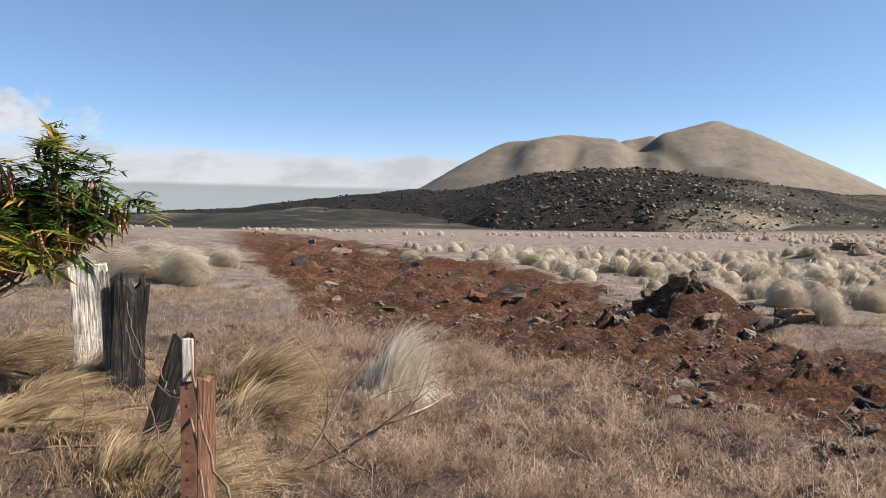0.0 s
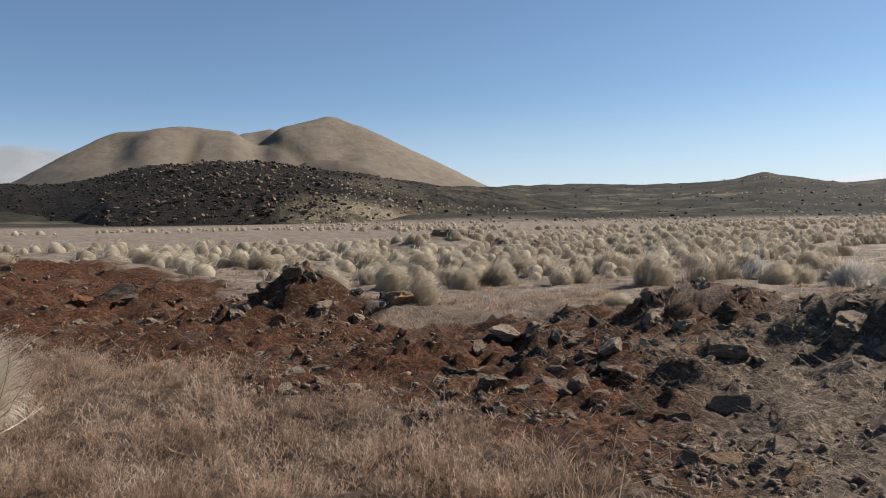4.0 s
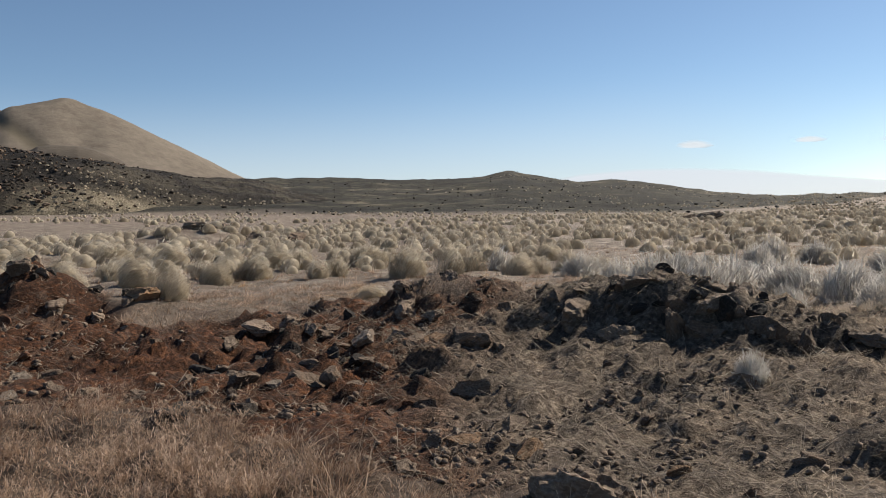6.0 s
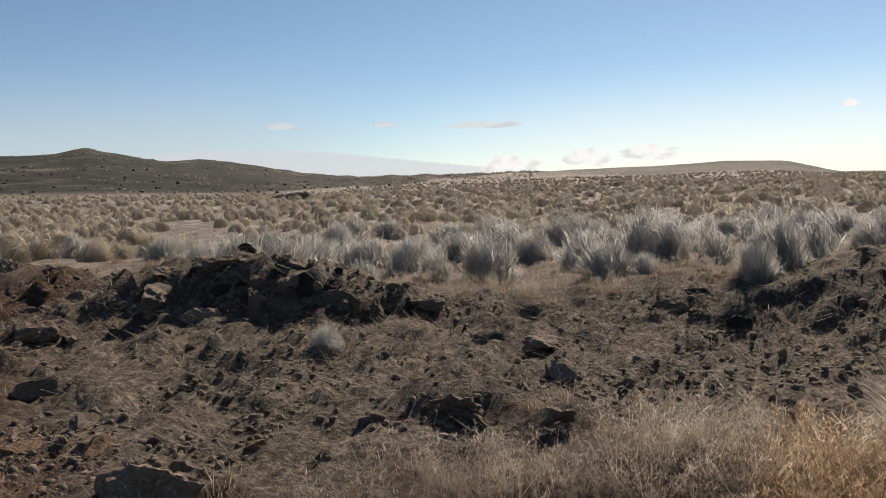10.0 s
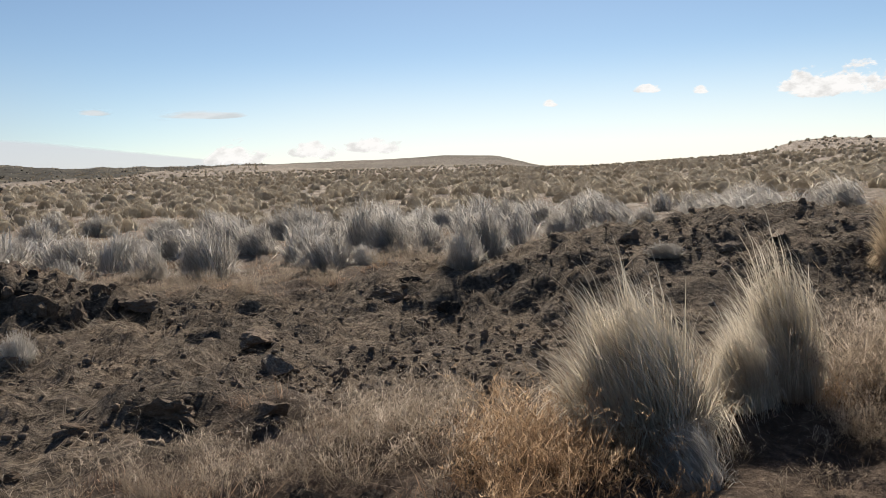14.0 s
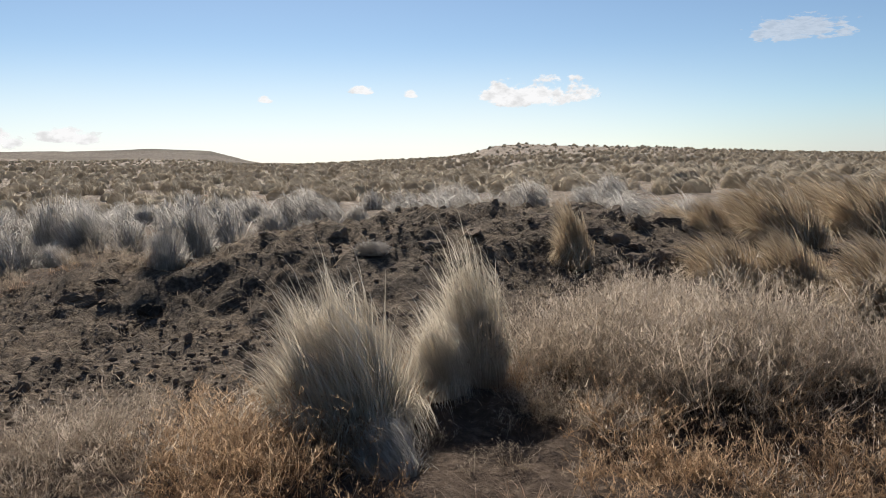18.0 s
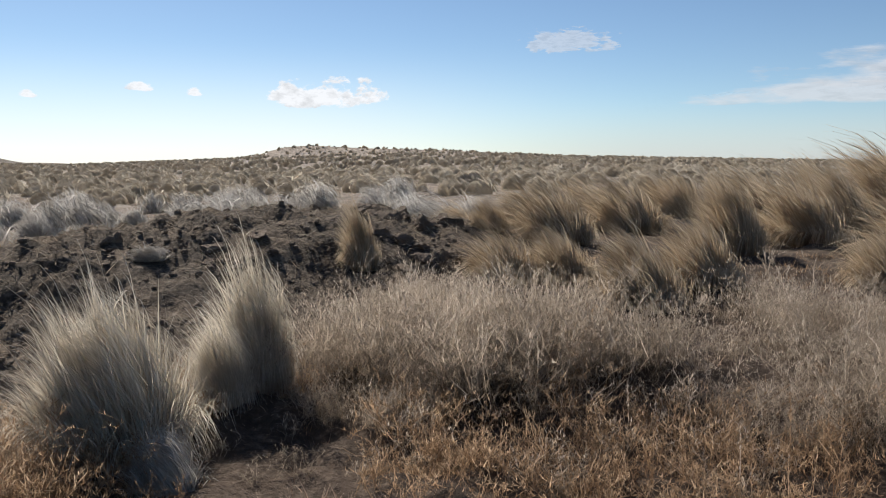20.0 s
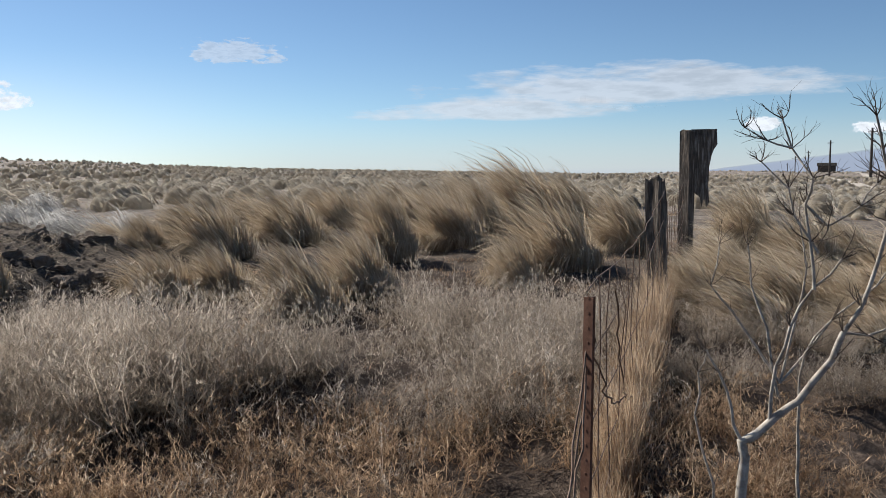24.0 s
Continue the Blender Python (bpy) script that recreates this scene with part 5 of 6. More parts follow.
def place_rocks():
    # bearing, distance, width, height
    basalt = [(58.4, 10.5, 0.42, 0.49), (64, 10.21, 0.5, 0.35), (66.1, 10.08, 0.29, 0.39), (44.7, 10.5, 0.5, 0.35), (33.6, 8.63, 0.45, 0.21), (35.4, 8.58, 0.28, 0.21), (66, 5.83, 0.28, 0.15), (62.6, 5.27, 0.17, 0.09), (29.4, 8.76, 0.46, 0.24), (123.7, 11.89, 0.44, 0.16), (33, 46, 1.7, 1), (34.8, 45, 0.9, 0.6), (125.2, 12, 0.45, 0.22)]
    # those at 25.5 and 4.2 degrees stand in for shaded hollows in the soil
    dark = [(90.5, 9.4, 0.3, 0.2), (25.5, 7.46, 0.46, 0.12), (4.2, 20.65, 1.1, 0.44), (-9.6, 27.99, 1.03, 0.31), (80.1, 4.18, 0.22, 0.14), (85.1, 4.1, 0.17, 0.08), (87.8, 10.12, 0.31, 0.22)]
    pale = [(37.5, 10.63, 0.42, 0.28), (31.4, 8.61, 0.22, 0.12), (15.9, 10.07, 0.37, 0.22), (15.5, 9, 0.24, 0.14), (-7.4, 21.7, 0.67, 0.3), (78.7, 6.87, 0.37, 0.22)]
    ochre = [(42.1, 10.64, 0.57, 0.21), (32.3, 10.31, 0.33, 0.27), (44.2, 6.11, 0.36, 0.19), (48.4, 5.76, 0.3, 0.16), (58.1, 5.42, 0.14, 0.09), (23.1, 15.78, 0.75, 0.34)]
    red_clods = [(30.7, 12.84, 0.74, 0.33), (32.4, 12.92, 0.5, 0.23), (29.3, 10.45, 0.46, 0.21), (23.7, 10.33, 0.31, 0.14), (14.8, 12.39, 0.67, 0.24), (7.4, 11.21, 0.52, 0.18), (2.4, 17.01, 0.56, 0.36), (10.3, 14.85, 0.6, 0.22), (6.5, 16.32, 0.76, 0.24), (-3.2, 16.85, 0.54, 0.18), (11.2, 24.5, 0.5, 0.72), (20.4, 15.32, 0.62, 0.26), (18.1, 15.49, 0.63, 0.26), (20, 8.93, 0.24, 0.13), (18.1, 9.34, 0.31, 0.16), (23.1, 8.75, 0.23, 0.13), (-7.6, 36, 1.6, 0.8), (26, 46, 2.2, 0.9), (27.5, 47, 1.6, 0.8), (30.2, 45.5, 1.6, 0.9)]
    heap_clods = [(51.7, 4.55, 0.5, 0.32), (52.6, 4.75, 0.36, 0.26), (50.6, 4.8, 0.4, 0.25), (41.4, 13.74, 0.46, 0.28), (43.6, 14.3, 0.6, 0.3), (46, 13.69, 0.46, 0.23), (52.6, 11.87, 0.4, 0.22), (56.1, 11.25, 0.45, 0.25), (57.6, 11.12, 0.3, 0.19), (52.2, 11.21, 0.83, 0.42), (54.8, 10.5, 0.57, 0.35), (61.3, 10.65, 0.49, 0.25), (69.9, 10.26, 0.49, 0.21), (62.9, 8.25, 0.48, 0.22), (72, 5.83, 0.57, 0.23), (47.5, 6.5, 0.35, 0.18), (40.5, 5.57, 0.22, 0.15), (69.4, 5.72, 0.18, 0.1), (40.3, 13.15, 0.65, 0.38), (61, 78, 3.2, 1.2), (59.5, 80, 2.4, 0.9)]
    strip_clods = [(77.6, 8.16, 0.49, 0.23), (78.3, 5.53, 0.29, 0.23), (76.1, 6.17, 0.24, 0.15), (86.1, 9.95, 0.61, 0.25), (88.6, 9.16, 0.25, 0.14), (97.7, 8.48, 0.34, 0.18), (96.9, 6.83, 0.18, 0.19), (95.6, 6, 0.24, 0.11), (109.2, 10.24, 0.33, 0.18), (102.8, 10.68, 0.28, 0.19), (122.8, 10.54, 0.36, 0.16), (112.1, 10.58, 0.43, 0.14), (116.8, 11.04, 0.3, 0.09), (134.7, 8.29, 0.32, 0.25), (99.1, 11.08, 0.21, 0.11), (121.8, 9.86, 0.34, 0.17), (125.3, 10.44, 0.35, 0.18), (120.3, 10.69, 0.29, 0.11)]
    for k, s in enumerate(basalt):
        rock(*s, MAT_ROCK, "angular brown-grey basalt rock on turned soil", "rocks on the soil strip", k)
    for k, s in enumerate(dark):
        rock(*s, MAT_BOULDER, "dark lava boulder half buried in turned soil", "rocks on the soil strip", k + 20)
    for k, s in enumerate(pale):
        rock(*s, MAT_PALE, "pale lichen-crusted rock on turned soil", "rocks on the soil strip", k + 40)
    for k, s in enumerate(ochre):
        rock(*s, MAT_ORANGE, "ochre weathered rock half sunk in soil", "rocks on the soil strip", k + 60)
    for k, s in enumerate(red_clods + heap_clods + strip_clods):
        rock(*s, MAT_CLOD, "dark clod of turned earth with roots", "clods on the soil strip", k + 80, "soil_clod", 0.56)
    rnd = random.Random(9)
    for k in range(46):
        b = rnd.uniform(-13, 16)
        d = rnd.uniform(0.62, 0.98) * float(np.interp(b, SOIL_B, SOIL_FAR))
        w = rnd.uniform(0.2, 0.6)
        rock(b, d, w, w * rnd.uniform(0.4, 0.8), rnd.choice((MAT_CLOD, MAT_REDCLOD, MAT_ROCK)), "broken clod of turned earth on the far soil strip", "clods on the soil strip", 400 + k, "soil_clod", 0.42)
    for k in range(70):
        hb, hd, lx, _, _, hh = HEAPS[(0, 1, 2, 3, 3, 4, 5)[k % 7]]
        b, d, w = hb + math.degrees(rnd.gauss(0, 0.55) * lx / hd), hd - rnd.uniform(-0.2, 1.0), rnd.uniform(0.14, 0.42)
        rock(b, d, w, w * rnd.uniform(0.5, 0.95), rnd.choice((MAT_BOULDER, MAT_CLOD, MAT_ROCK)), "rough dark stone in a bank of spoil", "clods on the soil strip", 600 + k, "rock", 0.5)
    for k in range(22):
        b, d, w = 17.0 + rnd.gauss(0, 2.4), 16.2 + rnd.gauss(0, 0.5), rnd.uniform(0.2, 0.5)
        rock(b, d, w, w * rnd.uniform(0.5, 0.9), rnd.choice((MAT_BOULDER, MAT_CLOD)), "dark rough clod on a spoil heap", "clods on the soil strip", 460 + k, "soil_clod", 0.42)
    for k in range(110):
        b, d, w = rnd.uniform(25, 47), rnd.uniform(7.2, 13.2), rnd.uniform(0.12, 0.42)
        x, y = at(b, d)
        if fbm(np.array([x * 0.6]), np.array([y * 0.6]), 131, 2)[0] > rnd.uniform(-0.3, 0.25):
            rock(b, d, w, w * rnd.uniform(0.4, 0.75), rnd.choice((MAT_BOULDER, MAT_CLOD, MAT_ROCK)), "dark rough stone among turned clods", "stones on the soil strip", 700 + k, "rock", 0.46)
    for k in range(30):
        b, d, w = 122.5 + rnd.gauss(0, 2.6), rnd.uniform(8.4, 12.6), rnd.uniform(0.12, 0.42)
        rock(b, d, w, w * rnd.uniform(0.45, 0.8), MAT_CLOD, "rough dark clod on the berm", "clods on the soil strip", 500 + k, "soil_clod", 0.46)
    rnd = random.Random(5)
    n = 0
    while n < 150:
        b, d = rnd.uniform(-8, 124), rnd.uniform(4.6, 24)
        x, y = at(b, d)
        if soil_mask(np.array([x]), np.array([y]))[0] < 0.6:
            continue
        heap = sum(math.exp(-((x - at(hb, hd)[0]) ** 2 + (y - at(hb, hd)[1]) ** 2) / 3.0) for hb, hd, *_ in HEAPS[:15])
        if rnd.random() > 0.25 + heap:
            continue
        w = rnd.uniform(0.07, 0.2) * (1 + 0.02 * d)
        mat, label, name = rnd.choice([(MAT_ROCK, "small angular basalt stone on turned soil", "rock"), (MAT_CLOD, "lump of dark turned earth", "soil_clod"), (MAT_CLOD, "lump of dark turned earth", "soil_clod"), (MAT_CLOD, "lump of dark turned earth", "soil_clod"), (MAT_PALE, "small pale stone on turned soil", "rock")])
        if mat is MAT_CLOD and b < 42:
            mat = MAT_REDCLOD
        rock(b, d, w, w * rnd.uniform(0.5, 0.9), mat, label, "stones on the soil strip", 200 + n, name)
        n += 1


def rubble(name, label, category, mat, places, sizes, seed, subdiv=1, cuts=6):
    """Countless small stones as one mesh."""
    rng = np.random.default_rng(seed)
    shapes = [rock_arrays(300 + k, subdiv, cuts, 0.14) for k in range(6)]
    vs, fs, n = [], [], 0
    x, y, z = places
    for k in range(len(x)):
        v, f = shapes[k % 6]
        t = rng.uniform(0, 2 * np.pi)
        rot = np.array([[math.cos(t), -math.sin(t), 0], [math.sin(t), math.cos(t), 0], [0, 0, 1]])
        vs.append((v * (sizes[k] * rng.uniform(0.7, 1.3, 3) * np.array([1, 1, 0.7]))) @ rot.T + np.array([x[k], y[k], z[k] + 0.1 * sizes[k]]))
        fs.append(f + n)
        n += len(v)
    tagged(new(name, mesh_of(name, np.concatenate(vs), np.concatenate(fs), mat, smooth_faces=cuts < 4)), label, category, kind="stuff")


def place_rubble():
    rng = np.random.default_rng(21)
    # crumbs of earth on the graded strip
    n = 46000
    r, b = np.exp(rng.uniform(np.log(4.5), np.log(26), n)), np.radians(rng.uniform(-10, 128, n))
    x, y = r * np.sin(b), r * np.cos(b)
    k = (soil_mask(x, y) > 0.5) & (fbm(x * 0.9, y * 0.9, 121, 3) > rng.uniform(-0.35, 0.45, n))
    x, y, r = x[k], y[k], r[k]
    rubble("earth_crumbs", "loose crumbs and lumps of dark turned earth", "soil", MAT_CLOD, (x, y, land(x, y)), (0.012 + 0.075 * rng.uniform(0, 1, len(x)) ** 4) * (0.7 + 0.05 * r), 22, cuts=2)
    # boulders over the dark knoll and the lava slopes
    b, r = np.radians(rng.uniform(-24, 27, 8000)), rng.uniform(150, 250, 8000)
    bb, rr = np.radians(np.linspace(-30, 41, 300)), np.linspace(135, 330, 150)
    kx, ky, kz = knoll_surface(bb, rr)
    kz = kz.reshape(len(rr), len(bb))
    zi = kz[np.searchsorted(rr, r).clip(0, 149), np.searchsorted(bb, b).clip(0, 299)]
    keep = (zi > 4.2) & (rng.uniform(0, 1, 8000) < np.interp(np.degrees(b), [-24, -5, 4, 17, 22, 27], [.25, .5, 1, 1, .3, .2]))
    rubble("lava_boulders", "dark jumbled lava boulders on the knoll", "boulders", MAT_BOULDER, ((r * np.sin(b))[keep], (r * np.cos(b))[keep], zi[keep]), 0.2 + rng.uniform(0.2, 1.0, keep.sum()) ** 4 * 1.0, 23)
    b, r = np.radians(rng.normal(12.5, 4.5, 900)), rng.uniform(152, 205, 900)
    zi = kz[np.searchsorted(rr, r).clip(0, 149), np.searchsorted(bb, b).clip(0, 299)]
    keep = zi > 4.6
    rubble("knoll_blocks", "grey lava blocks scattered over the dark knoll", "boulders", MAT_ROCK, ((r * np.sin(b))[keep], (r * np.cos(b))[keep], zi[keep]), 0.35 + rng.uniform(0.2, 1.0, keep.sum()) ** 3 * 1.1, 25)
    # thin tussocks up the grassy end of the knoll
    b, r = np.radians(rng.uniform(11, 32, 800)), rng.uniform(148, 180, 800)
    z = kz[np.searchsorted(rr, r).clip(0, 149), np.searchsorted(bb, b).clip(0, 299)]
    keep = (z > 4.0) & (rng.uniform(0, 1, 800) < np.interp(np.degrees(b), [11, 15, 19, 25, 32], [0, .05, .6, .8, .6]))
    v, f, al = field_arrays(rng, (r * np.sin(b))[keep], (r * np.cos(b))[keep], rng.uniform(0.25, 0.5, keep.sum()), 8, 0.2, 5, 3, z[keep] + 0.15)
    tagged(new("knoll_tussocks", mesh_of("knoll_tussocks", v, f, MAT_TUSSOCK, {"along": al})), "pale grass tussocks dotted over the dark knoll", "grass", kind="stuff")
    b, r = np.radians(rng.uniform(28, 74, 1500)), rng.uniform(130, 425, 1500)
    x, y = r * np.sin(b), r * np.cos(b)
    rubble("slope_rocks", "scattered dark lava rocks on the far slope", "rocks", MAT_BOULDER, (x, y, land(x, y)), 0.2 + rng.uniform(0.2, 1.0, 1500) ** 5 * 0.9, 24)


# ---- tubes for branches, wires and poles ----
def tube(points, radii, sides=6):
    pts = [Vector(p) for p in points]
    verts, faces = [], []
    for k, p in enumerate(pts):
        t = (pts[min(k + 1, len(pts) - 1)] - pts[max(k - 1, 0)]).normalized()
        u = t.cross(Vector((0.31, 0.87, 0.39))).normalized()
        w = t.cross(u)
        for j in range(sides):
            a = 2 * math.pi * j / sides
            verts.append(p + (u * math.cos(a) + w * math.sin(a)) * radii[k])
    for k in range(len(pts) - 1):
        for j in range(sides):
            a, b = k * sides + j, k * sides + (j + 1) % sides
            faces.append((a, b, b + sides, a + sides))
    return np.array([v[:] for v in verts]), np.array(faces)


def tubes_mesh(name, runs, mat, sides=6):
    vs, fs, n = [], [], 0
    for pts, radii in runs:
        v, f = tube(pts, radii, sides)
        vs.append(v), fs.append(f + n)
        n += len(v)
    return mesh_of(name, np.concatenate(vs), np.concatenate(fs), mat)


def child(name, me, parent, label=""):
    ob = new(name, me)
    ob.parent = parent
    return tagged(ob, label)


# ---- the old fence ----
def timber(name, parent, mat, b, d, w, t, h, lean, turn, seed, label, top_cut=0.05, below=0.3):
    """A split, weathered post: a subdivided block with a broken top and eaten edges."""
    x, y = at(b, d)
    bm = bmesh.new()
    bmesh.ops.create_cube(bm, size=1)
    bmesh.ops.subdivide_edges(bm, edges=bm.edges[:], cuts=5, use_grid_fill=True)
    off = Vector((seed * 2.3, seed, 0))
    for v in bm.verts:
        p = v.co.copy()
        top = max(0, p.z) * 2
        v.co = Vector((p.x * w, p.y * t, (p.z + 0.5) * (h + below) - below))
        if p.z > 0.45:
            v.co.z += top_cut * (noise.noise(Vector((p.x * 2.5, p.y * 2.5, seed))) * 2 - 0.4)
        n = noise.noise_vector(Vector((v.co.x * 9, v.co.y * 9, v.co.z * 2.2)) + off)
        v.co.x += n.x * 0.10 * w * (0.7 + 0.5 * top)
        v.co.y += n.y * 0.14 * t * (0.7 + 0.5 * top)
    ob = part(name, bm, mat, parent, label)
    ob.matrix_world = pose(x, y, gz(x, y), lean[0], lean[1], turn)
    return ob


def steel_post(parent, b, d, h, turn, lean=(0, 0)):
    """A studded T-section steel fence post."""
    x, y = at(b, d)
    bm = bmesh.new()
    for cx, cy, sx, sy in ((0, 0, 0.045, 0.006), (0, 0.017, 0.006, 0.03)):
        g = bmesh.ops.create_cube(bm, size=1)
        bmesh.ops.scale(bm, vec=(sx, sy, h + 0.3), verts=g["verts"])
        bmesh.ops.translate(bm, vec=(cx, cy, (h - 0.3) / 2), verts=g["verts"])
    for k in range(int(h / 0.055)):
        g = bmesh.ops.create_cube(bm, size=0.008)
        bmesh.ops.translate(bm, vec=(0, -0.001, 0.1 + k * 0.055), verts=g["verts"])
    ob = part("steel_post", bm, MAT_RUSTY, parent, "rusted studded steel post")
    ob.matrix_world = pose(x, y, gz(x, y), lean[0], lean[1], turn)
    return ob


def sag(p, q, drop, n, jitter, rnd):
    pts = []
    for k in range(n + 1):
        s = k / n
        v = Vector(p).lerp(Vector(q), s)
        v.z -= drop * 4 * s * (1 - s)
        if 0 < k < n:
            v += Vector((rnd.gauss(0, jitter), rnd.gauss(0, jitter), rnd.gauss(0, jitter)))
        pts.append(v)
    return pts


def build_fence():
    fence = new("fence")
    tagged(fence, "old broken wire fence on weathered timber and rusted steel posts", "fence")
    timber("timber_post", fence, MAT_PALEWOOD, -22.05, 10.5, 0.38, 0.24, 1.22, (2, -2), 18, 1, "bleached flaking timber post", 0.02)
    timber("timber_post", fence, MAT_DARKWOOD, -19.9, 9.2, 0.32, 0.22, 1.12, (1, 1), 25, 2, "dark rotted hollow timber post", 0.14)
    timber("timber_post", fence, MAT_WOOD, -20.9, 9.3, 0.09, 0.1, 1.2, (0, -3), 25, 8, "split grey timber stave", 0.05)
    timber("timber_post", fence, MAT_DARKWOOD, -18.4, 6.5, 0.17, 0.13, 0.98, (0, 17), 15, 3, "dark leaning timber post", 0.05)
    timber("timber_stake", fence, MAT_STAKE, -12.6, 2.85, 0.05, 0.045, 1.2, (0, 0), 20, 4, "reddish timber stake", 0.006)
    tip = steel_post(fence, -13.55, 2.95, 1.29, 13, (0, -0.5))
    bm = bmesh.new()
    bmesh.ops.create_cube(bm, size=1)
    bmesh.ops.scale(bm, vec=(0.034, 0.012, 0.13), verts=bm.verts)
    bmesh.ops.translate(bm, vec=(0, -0.004, 1.225), verts=bm.verts)
    bmesh.ops.bevel(bm, geom=bm.edges[:], offset=0.003, segments=1, affect="EDGES")
    part("painted_tip", bm, MAT_PALEWOOD, tip, "chipped white painted tip").matrix_world = tip.matrix_world.copy()
    steel_post(fence, 157.5, 3.3, 1.2, 160, (0, 0.6))
    timber("timber_post", fence, MAT_OLDWOOD, 162.15, 8.7, 0.155, 0.13, 1.45, (0, -2.5), 165, 5, "grey split timber post leaning with the wire", 0.06)
    timber("timber_post", fence, MAT_OLDWOOD, 163.85, 14.0, 0.18, 0.18, 2.12, (0, 0), 165, 6, "tall dark timber post", 0.02)
    # the ragged board nailed to the tall post
    x, y = at(164.3, 14.0)
    bm = bmesh.new()
    outline = [(0, 2.22), (0.30, 2.22), (0.31, 1.98), (0.27, 1.9), (0.245, 1.8), (0.22, 1.62), (0.215, 1.30), (0.23, 1.05), (0.20, 0.98), (0.17, 1.12), (0.14, 0.98), (0.12, 1.14), (0.06, 1.2), (0, 1.24)]
    front = [bm.verts.new((1.3 * u, -0.03, v)) for u, v in outline]
    behind = [bm.verts.new((1.3 * u, 0.03, v)) for u, v in outline]
    bm.faces.new(front), bm.faces.new(behind[::-1])
    for k in range(len(outline)):
        j = (k + 1) % len(outline)
        bm.faces.new([front[j], front[k], behind[k], behind[j]])
    board = part("board", bm, MAT_WOOD, fence, "ragged weathered board nailed to the tall post")
    board.matrix_world = pose(x + 0.06, y, gz(x, y) - 0.1, 0, 0, 12) @ pose(0, 0, 0, 0, 0, 180)
    rnd = random.Random(8)
    stops = [(157.5, 3.3), (162.4, 8.7), (163.7, 14.0)]
    for (b0, d0), (b1, d1) in zip(stops, stops[1:]):
        p0, p1 = at(b0, d0), at(b1, d1)
        g0, g1 = gz(*p0), gz(*p1)
        strands = []
        for k, h in enumerate((0.1, 0.26, 0.45, 0.68, 0.95, 1.22)):
            pts = sag((*p0, g0 + h), (*p1, g1 + h * 1.08), rnd.uniform(0.02, 0.14), 14, 0.005, rnd)
            strands.append(pts)
            child("fence_wire", tubes_mesh("fence_wire", [(pts, [0.003] * len(pts))], MAT_WIRE, 5), fence, "")
        for k in (1, 2, 3, 4, 5, 6, 8, 10, 12):
            run = [s[k] + Vector((rnd.gauss(0, 0.012), rnd.gauss(0, 0.012), 0)) for s in strands]
            child("stay_wire", tubes_mesh("stay_wire", [(run, [0.003] * len(run))], MAT_WIRE, 5), fence, "")
    # loose wire hanging off the near posts on either hand
    for b0, d0, h0, b1, d1, h1 in ((-13.6, 2.95, 1.2, -6, 2.0, 0.95), (-13.6, 2.95, 1.05, -8, 2.2, 0.85), (-13.6, 2.95, 0.9, -18.2, 6.4, 0.6), (-13.6, 2.95, 1.2, -17.6, 6.4, 0.85), (-17.8, 6.4, 0.8, -20.0, 9.2, 0.95), (-13.6, 2.95, 1.1, -20, 9.1, 0.7),
                                   (157.5, 3.3, 1.0, 154, 2.3, 0.35), (157.5, 3.3, 0.8, 153.5, 2.5, 0.2), (157.5, 3.3, 0.95, 155, 2.2, 0.15), (157.5, 3.3, 1.15, 160.0, 4.3, 0.5), (159.3, 4.0, 1.1, 160.4, 4.8, 0.3)):
        p0, p1 = at(b0, d0), at(b1, d1)
        pts = sag((*p0, gz(*p0) + h0), (*p1, gz(*p1) + h1), 0.16, 16, 0.007, rnd)
        child("loose_wire", tubes_mesh("loose_wire", [(pts, [0.0042] * len(pts))], MAT_WIRE, 5), fence, "slack rusty wire")


# ---- bare shrub, dead branches, leafy tree ----
def twigs(start, way, length, radius, depth, rnd, runs, droop=0.0):
    """Grows one limb and, from it, its side shoots."""
    pts, rad = [Vector(start)], [radius]
    d = Vector(way).normalized()
    n = 6
    for k in range(n):
        d = (d + Vector((rnd.gauss(0, 0.16), rnd.gauss(0, 0.16), rnd.gauss(0, 0.12) + 0.05 - droop))).normalized()
        pts.append(pts[-1] + d * length / n)
        rad.append(radius * (1 - 0.65 * (k + 1) / n))
    runs.append((pts, rad))
    if depth:
        for k in range(rnd.choice((3, 4, 5))):
            j = rnd.randint(2, n)
            side = (d + Vector((rnd.gauss(0, 0.8), rnd.gauss(0, 0.8), rnd.gauss(0.15, 0.5)))).normalized()
            twigs(pts[j], side, length * rnd.uniform(0.4, 0.7), rad[j] * 0.62, depth - 1, rnd, runs, droop)


